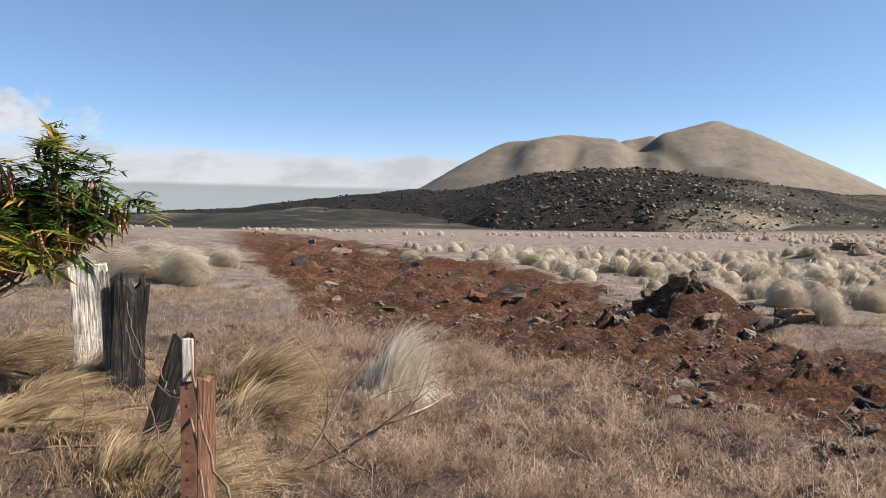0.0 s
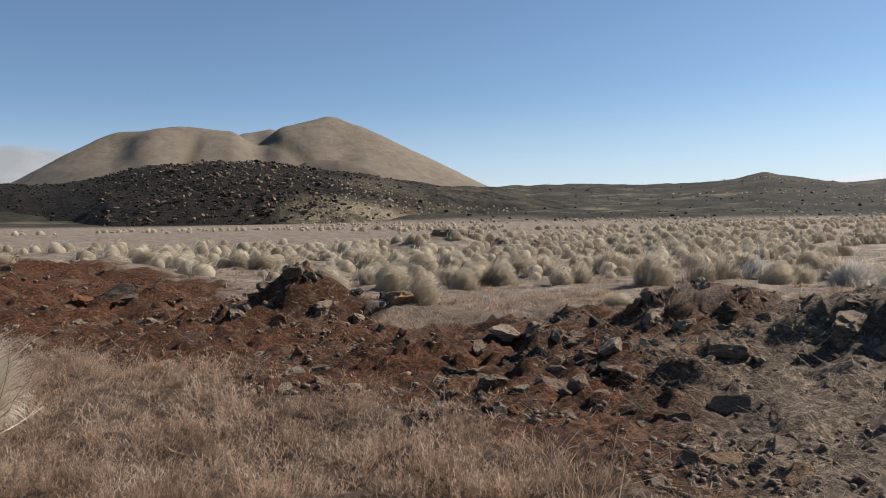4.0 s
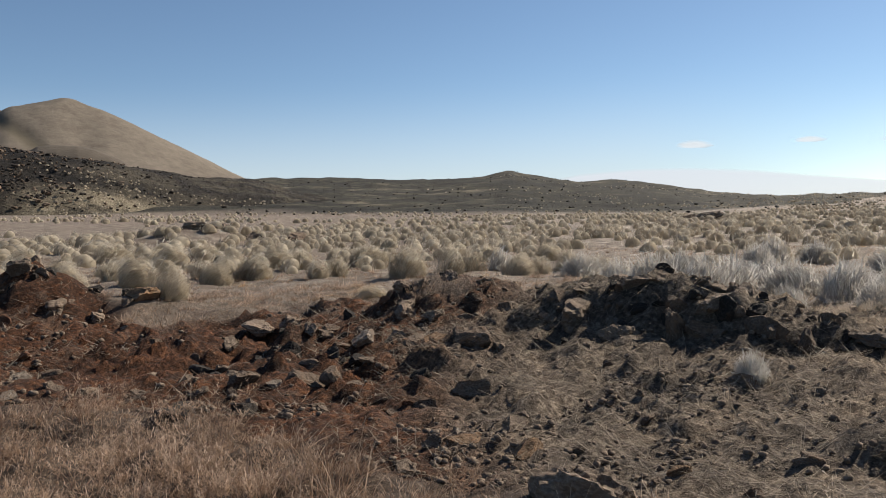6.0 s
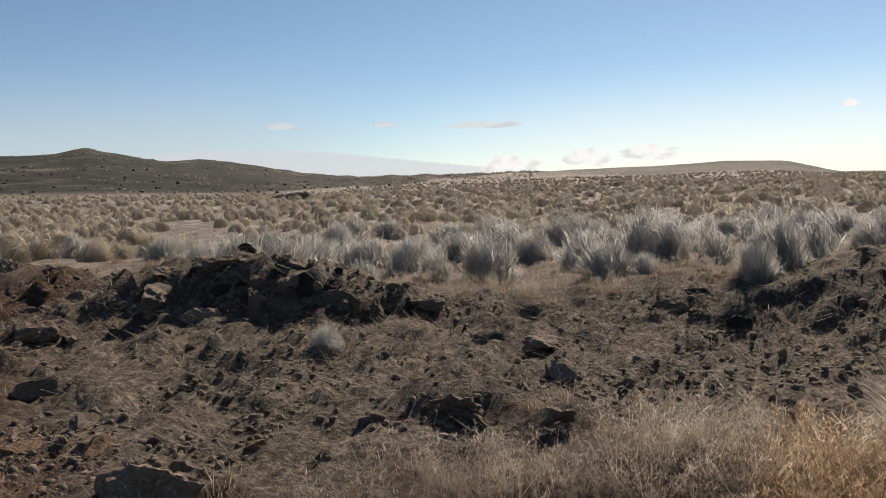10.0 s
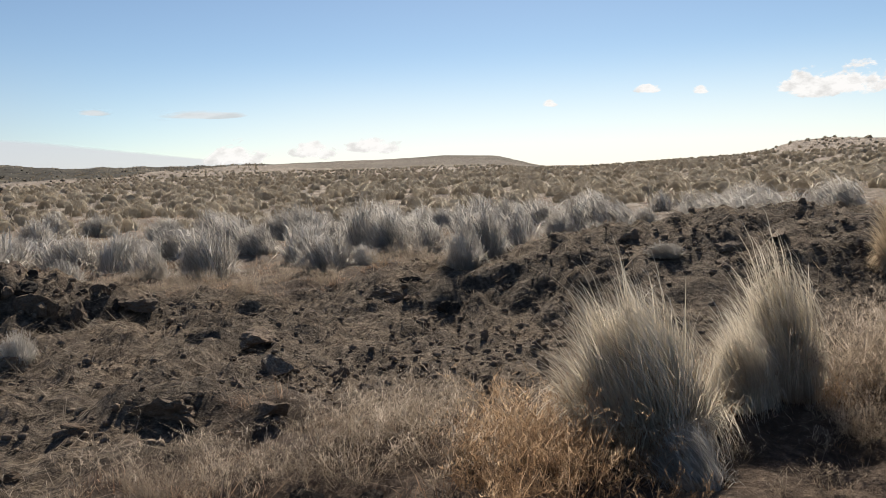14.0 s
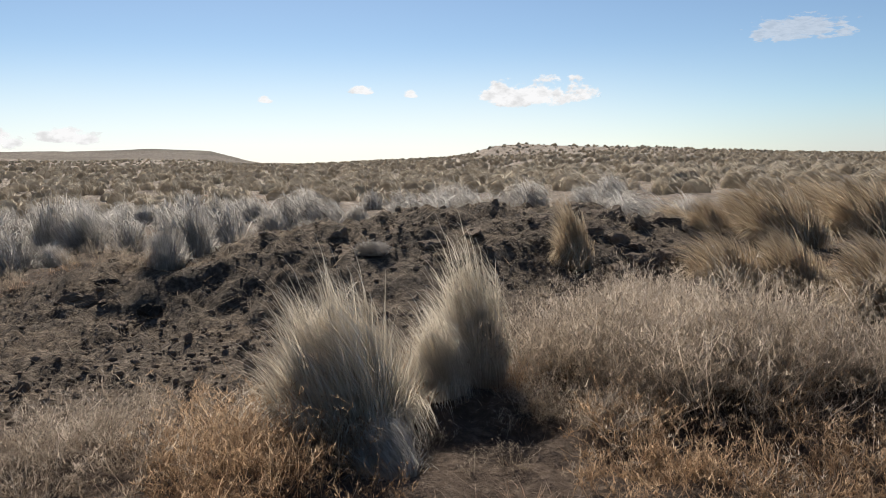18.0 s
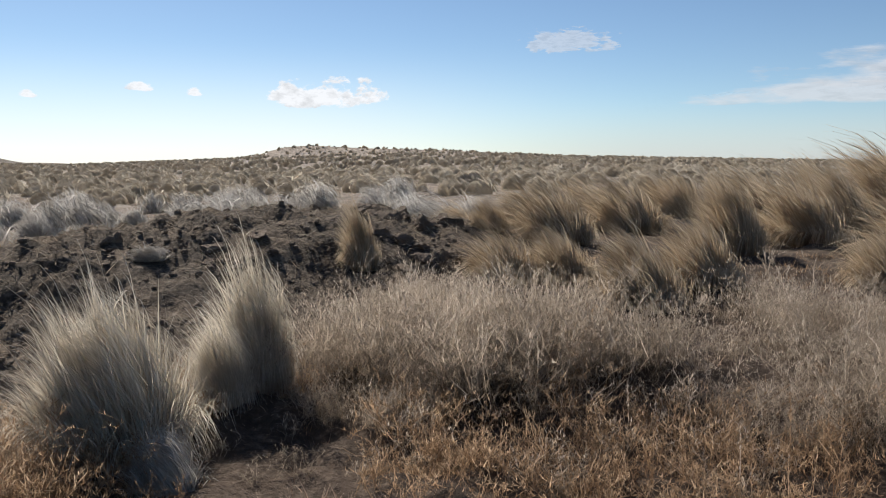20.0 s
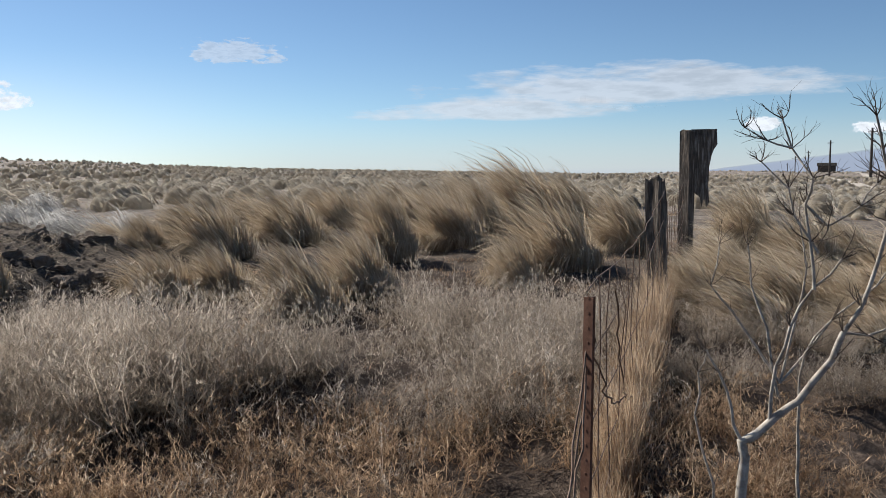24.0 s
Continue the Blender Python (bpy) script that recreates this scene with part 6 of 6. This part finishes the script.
def bare_shrub(b, d, limbs, seed, label, twig=(0.12, 0.26), depth=1, lift=0.0):
    """limbs: (radius, polyline in metres: across the line of sight, away, up from the shrub's foot)."""
    rnd = random.Random(seed)
    x, y = at(b, d)
    right = Vector((math.cos(radians(b)), -math.sin(radians(b)), 0))
    away = Vector((math.sin(radians(b)), math.cos(radians(b)), 0))
    shrub = new("bare_shrub")
    shrub.matrix_world = Matrix.Translation((x, y, gz(x, y) + lift)) @ Matrix.Scale(0.932, 4)
    tagged(shrub, label, "shrub")
    for k, (thick, line) in enumerate(limbs):
        main = [right * u + away * w + Vector((0, 0, v)) for u, w, v in line]
        bent = [main[0]]
        for p, q in zip(main, main[1:]):
            bent += [p.lerp(q, 0.5) + Vector((rnd.gauss(0, 0.006), rnd.gauss(0, 0.006), 0)), q]
        rad = [thick * (1 - 0.55 * j / (len(bent) - 1)) for j in range(len(bent))]
        limb = child("branch" if k else "trunk", tubes_mesh("branch", [(bent, rad)], MAT_BARK, 7), shrub, "bleached bare limb")
        runs = []
        for j in range(1, len(main)):
            low = main[j].z < 0.75
            for _ in range(1 if low else 4):
                s = (main[j] - main[j - 1]).normalized() * 0.7 + right * rnd.gauss(0, 0.8) + away * rnd.gauss(0, 0.8) + Vector((0, 0, rnd.gauss(0.35, 0.4)))
                twigs(main[j], s, rnd.uniform(*twig) * (0.6 if low else 1), 0.0028, 0 if low else depth, rnd, runs)
        for run in runs:
            child("twig", tubes_mesh("twig", [run], MAT_FINE, 4), limb, "thin dark bare twig")


def frond_arrays(rng, base, way, length, pairs, size):
    """A feathery compound leaf: a drooping stalk with leaflets in pairs."""
    way = way / np.linalg.norm(way)
    s = np.linspace(0.15, 1, pairs)
    mid = base + way * length * s[:, None] + np.array([0, 0, -0.45]) * length * (s * s)[:, None]
    side = np.cross(way, [0, 0, 1.0])
    side /= np.linalg.norm(side) + 1e-6
    root = np.concatenate([mid, mid])
    out = np.concatenate([np.tile(side, (pairs, 1)), np.tile(-side, (pairs, 1))]) + way * 0.5 + np.array([0, 0, -0.35]) + rng.normal(0, 0.15, (2 * pairs, 3))
    return blades(root, out, size * rng.uniform(0.7, 1.15, 2 * pairs), np.zeros((2 * pairs, 3)), np.full(2 * pairs, size * 0.24), 2, rng)


def leafy_tree():
    rng, rnd = np.random.default_rng(31), random.Random(31)
    b, d = -27.6, 5.2
    x, y = at(b, d)
    tree = new("leafy_tree")
    tree.matrix_world = Matrix.Translation((x, y, gz(x, y)))
    tagged(tree, "small leafy tree with feathery green leaves and brown pods", "tree")
    runs = [([Vector((0, 0, -0.2)), Vector((0.03, 0.02, 0.5)), Vector((0.1, 0.05, 1.0)), Vector((0.12, 0.1, 1.8))], [0.06, 0.05, 0.042, 0.03])]
    tips = []
    right, away = Vector((math.cos(radians(b)), -math.sin(radians(b)), 0)), Vector((math.sin(radians(b)), math.cos(radians(b)), 0))
    for k in range(46):
        z0 = rnd.uniform(1.32, 1.6)
        way = right * rnd.uniform(-0.9, 1.1) + away * rnd.gauss(0.1, 0.6) + Vector((0, 0, rnd.uniform(-0.1, 0.42)))
        before = len(runs)
        twigs((0.1, 0.05, z0), way, rnd.uniform(0.34, 0.6), 0.012, 1, rnd, runs)
        for pts, _ in runs[before:]:
            tips += [p for p in pts[3:] if p.z > (1.60 + 0.3 * max(0.0, p.dot(right) - 0.1) if p.dot(right) > -0.1 else 1.38)]
    child("trunk", tubes_mesh("trunk", runs[:1], MAT_TWIG, 8), tree)
    for run in runs[1:]:
        child("limb", tubes_mesh("limb", [run], MAT_TWIG, 5), tree)
    green, yellow = [], []
    for p in tips:
        v = Vector(p)
        for _ in range(2):
            way = np.array(((v - Vector((0, 0, 1.4))).normalized() * 0.8)[:]) + rng.normal(0, 0.5, 3)
            low = rng.uniform() < (0.5 if v.z < 1.7 else 0.12)
            (yellow if low else green).append(frond_arrays(rng, np.array(v[:]), way, rng.uniform(0.14, 0.24), 9, rng.uniform(0.06, 0.11) * (1.5 if low else 1)))
        if rng.uniform() < 0.45:
            bunch = []
            for _ in range(5):
                q = v + Vector((rnd.gauss(0, 0.03), rnd.gauss(0, 0.03), 0))
                bunch.append(([q, q + Vector((rnd.gauss(0, 0.015), rnd.gauss(0, 0.015), -0.08)), q + Vector((rnd.gauss(0, 0.03), rnd.gauss(0, 0.03), -rnd.uniform(0.14, 0.22)))], [0.006, 0.013, 0.003]))
            child("seed_pod", tubes_mesh("seed_pod", bunch, MAT_POD, 4), tree, "")
    for name, sets, mat, label in (("crown", green, MAT_FROND, "feathery green leaflets"), ("lower_crown", yellow, MAT_YELLOW, "yellowing lower leaflets")):
        v, f, al = join_arrays(sets)
        child(name, mesh_of(name, v, f, mat, {"along": al}), tree, label)


def dead_branch(b, d, length, seed, lift, mat, label, turn):
    rnd = random.Random(seed)
    x, y = at(b, d)
    runs = []
    way = Vector((math.cos(radians(turn)), math.sin(radians(turn)), lift))
    twigs((x, y, gz(x, y) + 0.08), way, length, 0.011, 2, rnd, runs, 0.055)
    branch = tagged(new("dead_branch", tubes_mesh("dead_branch", runs[:1], mat, 5)), label, "branch")
    for run in runs[1:]:
        child("twig", tubes_mesh("twig", [run], mat, 5), branch)


def utility_pole(b, d, h):
    x, y = at(b, d)
    pole = new("utility_pole")
    pole.matrix_world = Matrix.Translation((x, y, gz(x, y)))
    tagged(pole, "distant dark wooden utility pole on the plain", "pole", "utility poles")
    child("shaft", tubes_mesh("shaft", [([Vector((0, 0, -0.5)), Vector((0, 0, h * 0.5)), Vector((0, 0, h))], [0.19, 0.17, 0.13])], MAT_POLE, 8), pole)
    child("crossarm", tubes_mesh("crossarm", [([Vector((-0.5, 0, h - 0.5)), Vector((0.5, 0, h - 0.5))], [0.07, 0.07])], MAT_POLE, 4), pole)


place_rocks()
place_rubble()
build_fence()
SHRUB_STEMS = [
    (0.024, [(0.006, 0, -0.35), (0.002, 0, 0.236), (-0.002, 0, 0.443), (-0.011, 0, 0.571), (0.048, 0, 0.61), (0.107, 0, 0.679), (0.185, 0, 0.748), (0.294, 0, 0.915), (0.327, 0, 1.017)]),
    (0.009, [(0.327, 0, 1.017), (0.382, 0, 1.112), (0.431, 0.025, 1.269), (0.457, -0.025, 1.426), (0.461, 0.05, 1.574), (0.431, 0, 1.682), (0.398, -0.05, 1.8)]),
    (0.006, [(0.327, 0, 1.017), (0.412, 0, 1.013), (0.5, -0.05, 1.072), (0.589, 0.025, 1.131)]),
    (0.007, [(-0.011, 0, 0.571), (-0.051, 0, 0.699), (-0.1, 0, 0.836), (-0.149, -0.05, 0.935)]),
    (0.008, [(0.209, 0.06, -0.35), (0.205, 0.06, 0.315), (0.195, 0.06, 0.521), (0.191, 0.06, 0.718), (0.205, 0.06, 0.915), (0.294, 0.06, 1.053)]),
    (0.008, [(0.087, 0, 0.659), (0.103, 0, 0.876), (0.146, -0.025, 1.033), (0.225, 0.05, 1.171), (0.313, 0, 1.289)]),
]
SHRUB_FORKS = [
    (0.0065, [(0.225, 0, 1.171), (0.205, 0, 1.348), (0.185, 0.025, 1.485), (0.205, -0.025, 1.584), (0.136, 0.05, 1.692), (0.097, 0, 1.8)]),
    (0.005, [(0.185, 0, 1.485), (0.264, 0, 1.407), (0.362, -0.05, 1.485), (0.421, 0.025, 1.564)]),
    (0.005, [(0.234, 0, 1.308), (0.146, 0, 1.446), (0.126, 0, 1.544), (0.028, -0.05, 1.643)]),
    (0.004, [(0.136, 0, 1.692), (0.048, 0, 1.721), (-0.031, 0, 1.77)]),
    (0.005, [(0.457, 0, 1.426), (0.51, 0, 1.525), (0.53, 0, 1.633)]),
    (0.006, [(-0.09, 0.06, -0.35), (-0.11, 0.06, 0.364), (-0.188, 0.06, 0.64), (-0.179, 0.06, 0.817), (-0.149, 0.06, 0.895)]),
]
bare_shrub(167.2, 3.35, SHRUB_STEMS + SHRUB_FORKS, 41, "bare bleached shrub with forked pale branches", twig=(0.05, 0.13), lift=0.2)
bare_shrub(169.6, 6.2, [
    (0.012, [(0, 0, -0.05), (-0.1, 0, 0.5), (-0.22, 0.1, 0.8), (-0.25, 0.1, 1.1)]),
    (0.010, [(0, 0, 0.1), (0.1, 0.1, 0.6), (0.15, 0, 0.95), (0.1, 0.1, 1.25)]),
    (0.010, [(0, 0, 0.1), (0.35, 0.1, 0.6), (0.6, 0, 0.85), (0.75, 0.1, 1.1)]),
    (0.010, [(0, 0, 0.1), (-0.35, 0.1, 0.6), (-0.5, 0, 0.8), (-0.45, 0.1, 1.1)])], 43, "leafless grey shrub with dense fine twigs", (0.14, 0.28))
leafy_tree()
dead_branch(-9.2, 5.9, 1.1, 61, 0.55, MAT_TWIG, "dead brown branch lying in dry grass", 35)
dead_branch(-8.4, 5.8, 0.9, 62, 0.35, MAT_TWIG, "dead brown branch lying in dry grass", 20)
dead_branch(-4.5, 5.9, 0.6, 63, 0.25, MAT_TWIG, "dead brown branch lying in dry grass", 150)
dead_branch(-3.8, 6.0, 0.8, 53, 0.30, MAT_TWIG, "dead brown branch lying in dry grass", 60)
dead_branch(-24.5, 7.6, 1.5, 64, 0.22, MAT_TWIG, "dead brown branch beside the fence", 20)
dead_branch(-26, 6.9, 1.1, 54, 0.1, MAT_TWIG, "dead brown branch beside the fence", 60)
dead_branch(-22.5, 6.5, 1.0, 56, 0.15, MAT_TWIG, "dead brown branch beside the fence", 10)
dead_branch(-6.5, 6.6, 0.9, 51, 0.12, MAT_TWIG, "dead brown branch lying in dry grass", 40)
dead_branch(-2.0, 7.6, 0.5, 52, 0.3, MAT_BARK, "pale dead stick across a straw tussock", 20)
dead_branch(2.8, 12.9, 0.35, 55, 0.8, MAT_TWIG, "short dead stick upright in red soil", 80)
for b, d, h in ((174.95, 115, 6.4), (172.65, 165, 6.6), (171.4, 250, 6.8), (170.65, 340, 7.0), (170.2, 400, 7.0)):
    utility_pole(b, d, h)


# ---- far off by the fence line: dirt tracks and a shed ----
def dirt_track(ends, width):
    (b0, d0), (b1, d1) = ends
    t = np.linspace(0, 1, 40)
    x = np.interp(t, [0, 1], [at(b0, d0)[0], at(b1, d1)[0]]) + 0.5 * np.sin(t * 7)
    y = np.interp(t, [0, 1], [at(b0, d0)[1], at(b1, d1)[1]])
    way = np.stack([np.gradient(x), np.gradient(y)], 1)
    way /= np.linalg.norm(way, axis=1)[:, None]
    side = np.stack([-way[:, 1], way[:, 0]], 1) * width / 2
    edge = [np.stack([x + k * side[:, 0], y + k * side[:, 1], land(x + k * side[:, 0], y + k * side[:, 1]) + 0.10], 1) for k in (-1, 0, 1)]
    v = np.stack(edge, 1).reshape(-1, 3)
    tagged(new("dirt_track", mesh_of("dirt_track", v, grid_faces(40, 3), MAT_TRACK)), "pale dusty wheel track across the plain", "track", kind="structure")


def shed(b, d):
    x, y = at(b, d)
    ob = new("shed")
    ob.matrix_world = pose(x, y, gz(x, y), 0, 0, -b)
    tagged(ob, "distant low dark shed with a pitched roof", "shed")
    bm = bmesh.new()
    bmesh.ops.create_cube(bm, size=1)
    for v in bm.verts:
        v.co = Vector((v.co.x * 6, v.co.y * 4, (v.co.z + 0.5) * 2.6))
    part("wall", bm, MAT_POLE, ob).matrix_world = ob.matrix_world.copy()
    bm = bmesh.new()
    profile = [(-2.4, 2.5), (0, 3.6), (2.4, 2.5), (2.4, 2.65), (0, 3.78), (-2.4, 2.65)]
    a, c = [bm.verts.new((-3.3, u, v)) for u, v in profile], [bm.verts.new((3.3, u, v)) for u, v in profile]
    bm.faces.new(a), bm.faces.new(c[::-1])
    for k in range(6):
        bm.faces.new([a[k], c[k], c[(k + 1) % 6], a[(k + 1) % 6]])
    bmesh.ops.recalc_face_normals(bm, faces=bm.faces[:])
    part("roof", bm, MAT_DARKWOOD, ob, "dark pitched roof").matrix_world = ob.matrix_world.copy()


dirt_track(((172.5, 150), (176.8, 38)), 1.0)
dirt_track(((174.2, 260), (177.2, 60)), 1.2)
shed(172.5, 330)


# ---- far backdrop: hazy land, sea, fog and clouds beyond everything ----
def backdrop(name, b0, b1, low, high, dist, mat, label, category, soft_side=0.12, soft_top=0.0, soft_low=0.0, nu=48, nv=14, puff=False):
    """A curved sheet far off between two bearings; low and high give its rise in degrees along its width."""
    u, v = np.meshgrid(np.linspace(0, 1, nu), np.linspace(0, 1, nv), indexing="ij")
    lo, hi = np.interp(u, np.linspace(0, 1, len(low)), low), np.interp(u, np.linspace(0, 1, len(high)), high)
    b, e = np.radians(b0 + (b1 - b0) * u), np.radians(lo + (hi - lo) * v)
    x, y, z = dist * np.sin(b), dist * np.cos(b), EYE_Z + dist * np.tan(e)
    cover = np.ones_like(u)
    if puff:
        cover = np.clip(1 - (2 * u - 1) ** 2 - np.where(v > 0.3, (v - 0.3) / 0.7, (0.3 - v) / 0.3) ** 2, 0, 1)
    elif soft_side:
        cover = cover * smooth(u / soft_side) * smooth((1 - u) / soft_side)
    if soft_top:
        cover = cover * smooth((1 - v) / soft_top)
    if soft_low:
        cover = cover * smooth(v / soft_low)
    centre = np.array([dist * math.sin(radians((b0 + b1) / 2)), dist * math.cos(radians((b0 + b1) / 2)), EYE_Z + dist * math.tan(radians(sum(low) / len(low)))])
    ob = new(name, mesh_of(name, np.stack([x.ravel(), y.ravel(), z.ravel()], 1) - centre, grid_faces(nu, nv), mat, {"cover": cover.ravel()}))
    ob.location = centre
    ob.visible_shadow = False
    return tagged(ob, label, category, kind="structure")


# sheets glow by themselves; haze over far land and sea is in their colours
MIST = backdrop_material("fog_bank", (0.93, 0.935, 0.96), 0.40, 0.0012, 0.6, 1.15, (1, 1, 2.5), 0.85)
HEAP = backdrop_material("grey_white_cloud", (0.95, 0.96, 1.0), 0.42, 0.004, 0.75, 1.1, (1, 1, 1.6), 0.85)
PUFF = backdrop_material("white_cumulus", (0.95, 0.975, 1.0), 0.9, 0.006, 0.90, 1.04, (1, 1, 1.8), 0.95)
WISP = backdrop_material("thin_cirrus", (0.95, 0.97, 1.0), 0.70, 0.0018, 0.78, 1.7, (1, 1, 5), 0.68)
FINE_WISP = backdrop_material("fine_cirrus", (0.95, 0.97, 1.0), 0.70, 0.009, 0.9, 1.7, (1, 1, 3.5), 0.5)
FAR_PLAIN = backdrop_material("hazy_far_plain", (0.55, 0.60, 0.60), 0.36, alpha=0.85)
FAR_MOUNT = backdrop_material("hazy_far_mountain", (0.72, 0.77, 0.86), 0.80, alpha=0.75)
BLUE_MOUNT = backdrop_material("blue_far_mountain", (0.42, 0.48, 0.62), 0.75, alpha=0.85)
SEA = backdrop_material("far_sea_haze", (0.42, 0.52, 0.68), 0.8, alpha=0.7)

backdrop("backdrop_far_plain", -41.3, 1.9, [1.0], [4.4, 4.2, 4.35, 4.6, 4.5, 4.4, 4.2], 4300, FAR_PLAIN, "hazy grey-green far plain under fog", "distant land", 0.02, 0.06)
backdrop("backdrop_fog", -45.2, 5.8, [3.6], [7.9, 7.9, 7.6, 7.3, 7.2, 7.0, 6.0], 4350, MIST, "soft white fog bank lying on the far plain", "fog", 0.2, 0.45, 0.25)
backdrop("cloud_1", -39.3, -21.1, [6.6], [10.6], 4250, HEAP, "white cloud heap above the fog bank", "cloud", puff=True)
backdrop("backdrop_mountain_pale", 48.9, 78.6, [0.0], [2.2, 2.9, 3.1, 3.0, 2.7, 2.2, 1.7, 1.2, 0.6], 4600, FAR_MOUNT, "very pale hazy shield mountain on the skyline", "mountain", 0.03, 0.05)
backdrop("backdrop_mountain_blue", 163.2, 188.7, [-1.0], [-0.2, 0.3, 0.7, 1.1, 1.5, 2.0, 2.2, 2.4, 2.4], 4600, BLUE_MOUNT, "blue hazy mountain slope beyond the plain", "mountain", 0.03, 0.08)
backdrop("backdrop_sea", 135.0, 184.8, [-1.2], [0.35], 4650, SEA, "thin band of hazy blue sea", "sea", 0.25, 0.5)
# added sheets that pale the sky near the horizon by their own glow
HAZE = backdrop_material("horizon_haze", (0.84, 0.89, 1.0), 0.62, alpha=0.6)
backdrop("backdrop_haze", 120.7, 198.5, [-1.0], [4.5], 4620, HAZE, "glowing sheet of pale blue haze along the horizon", "haze", 0.25, 0.9)
# added to whiten the sky below the sun; glows by itself
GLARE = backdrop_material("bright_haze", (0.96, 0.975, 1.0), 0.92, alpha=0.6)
backdrop("backdrop_bright_haze", 58, 140, [-1.0], [8.5], 4640, GLARE, "white glowing haze sheet low over the skyline", "haze", 0.35, 0.95)
backdrop("backdrop_north_haze", -46, 72, [-1.0], [10.0], 4660, HAZE, "glowing sheet of pale blue haze along the horizon", "haze", 0.15, 0.95)
# bearing and rise of each cloud's middle, its width and height in degrees
for b, e, w, h, mat, label in [(76.1, 1.79, 5.5, 2.6, PUFF, "small grey-white cumulus low over the skyline"), (81.4, 1.88, 4, 2, PUFF, "small grey-white cumulus low over the skyline"),
                               (85.6, 1.97, 5, 1.6, PUFF, "small grey-white cumulus low over the skyline"), (116.7, 4.91, 10.5, 2.9, PUFF, "white flat-bottomed cumulus cloud"),
                               (104.4, 5.01, 2.6, 1, PUFF, "tiny white cloud"), (107.8, 4.71, 1.6, 0.9, PUFF, "tiny white cloud"), (97.8, 4.33, 1.6, 0.8, PUFF, "tiny white cloud"),
                               (73.9, 4.25, 6.5, 0.7, WISP, "thin streak of cloud"), (60.2, 4.56, 3, 0.7, WISP, "thin streak of cloud"), (67.3, 4.45, 2.4, 0.5, WISP, "thin streak of cloud"),
                               (133.0, 8.26, 9, 2.2, FINE_WISP, "wispy white cirrus"), (159.2, 6.00, 34, 3.4, WISP, "long thin band of cirrus"), (151.4, 4.43, 26, 2, WISP, "long thin band of cirrus"), (168.6, 3.15, 3.4, 1.5, PUFF, "small white cumulus over the far mountain"),
                               (175.0, 2.76, 4, 1.2, PUFF, "small white cumulus over the far mountain")]:
    backdrop("cloud", b - w / 2, b + w / 2, [e - h / 2], [e + h / 2], 4500, mat, label, "cloud", nu=24, nv=12, puff=True)
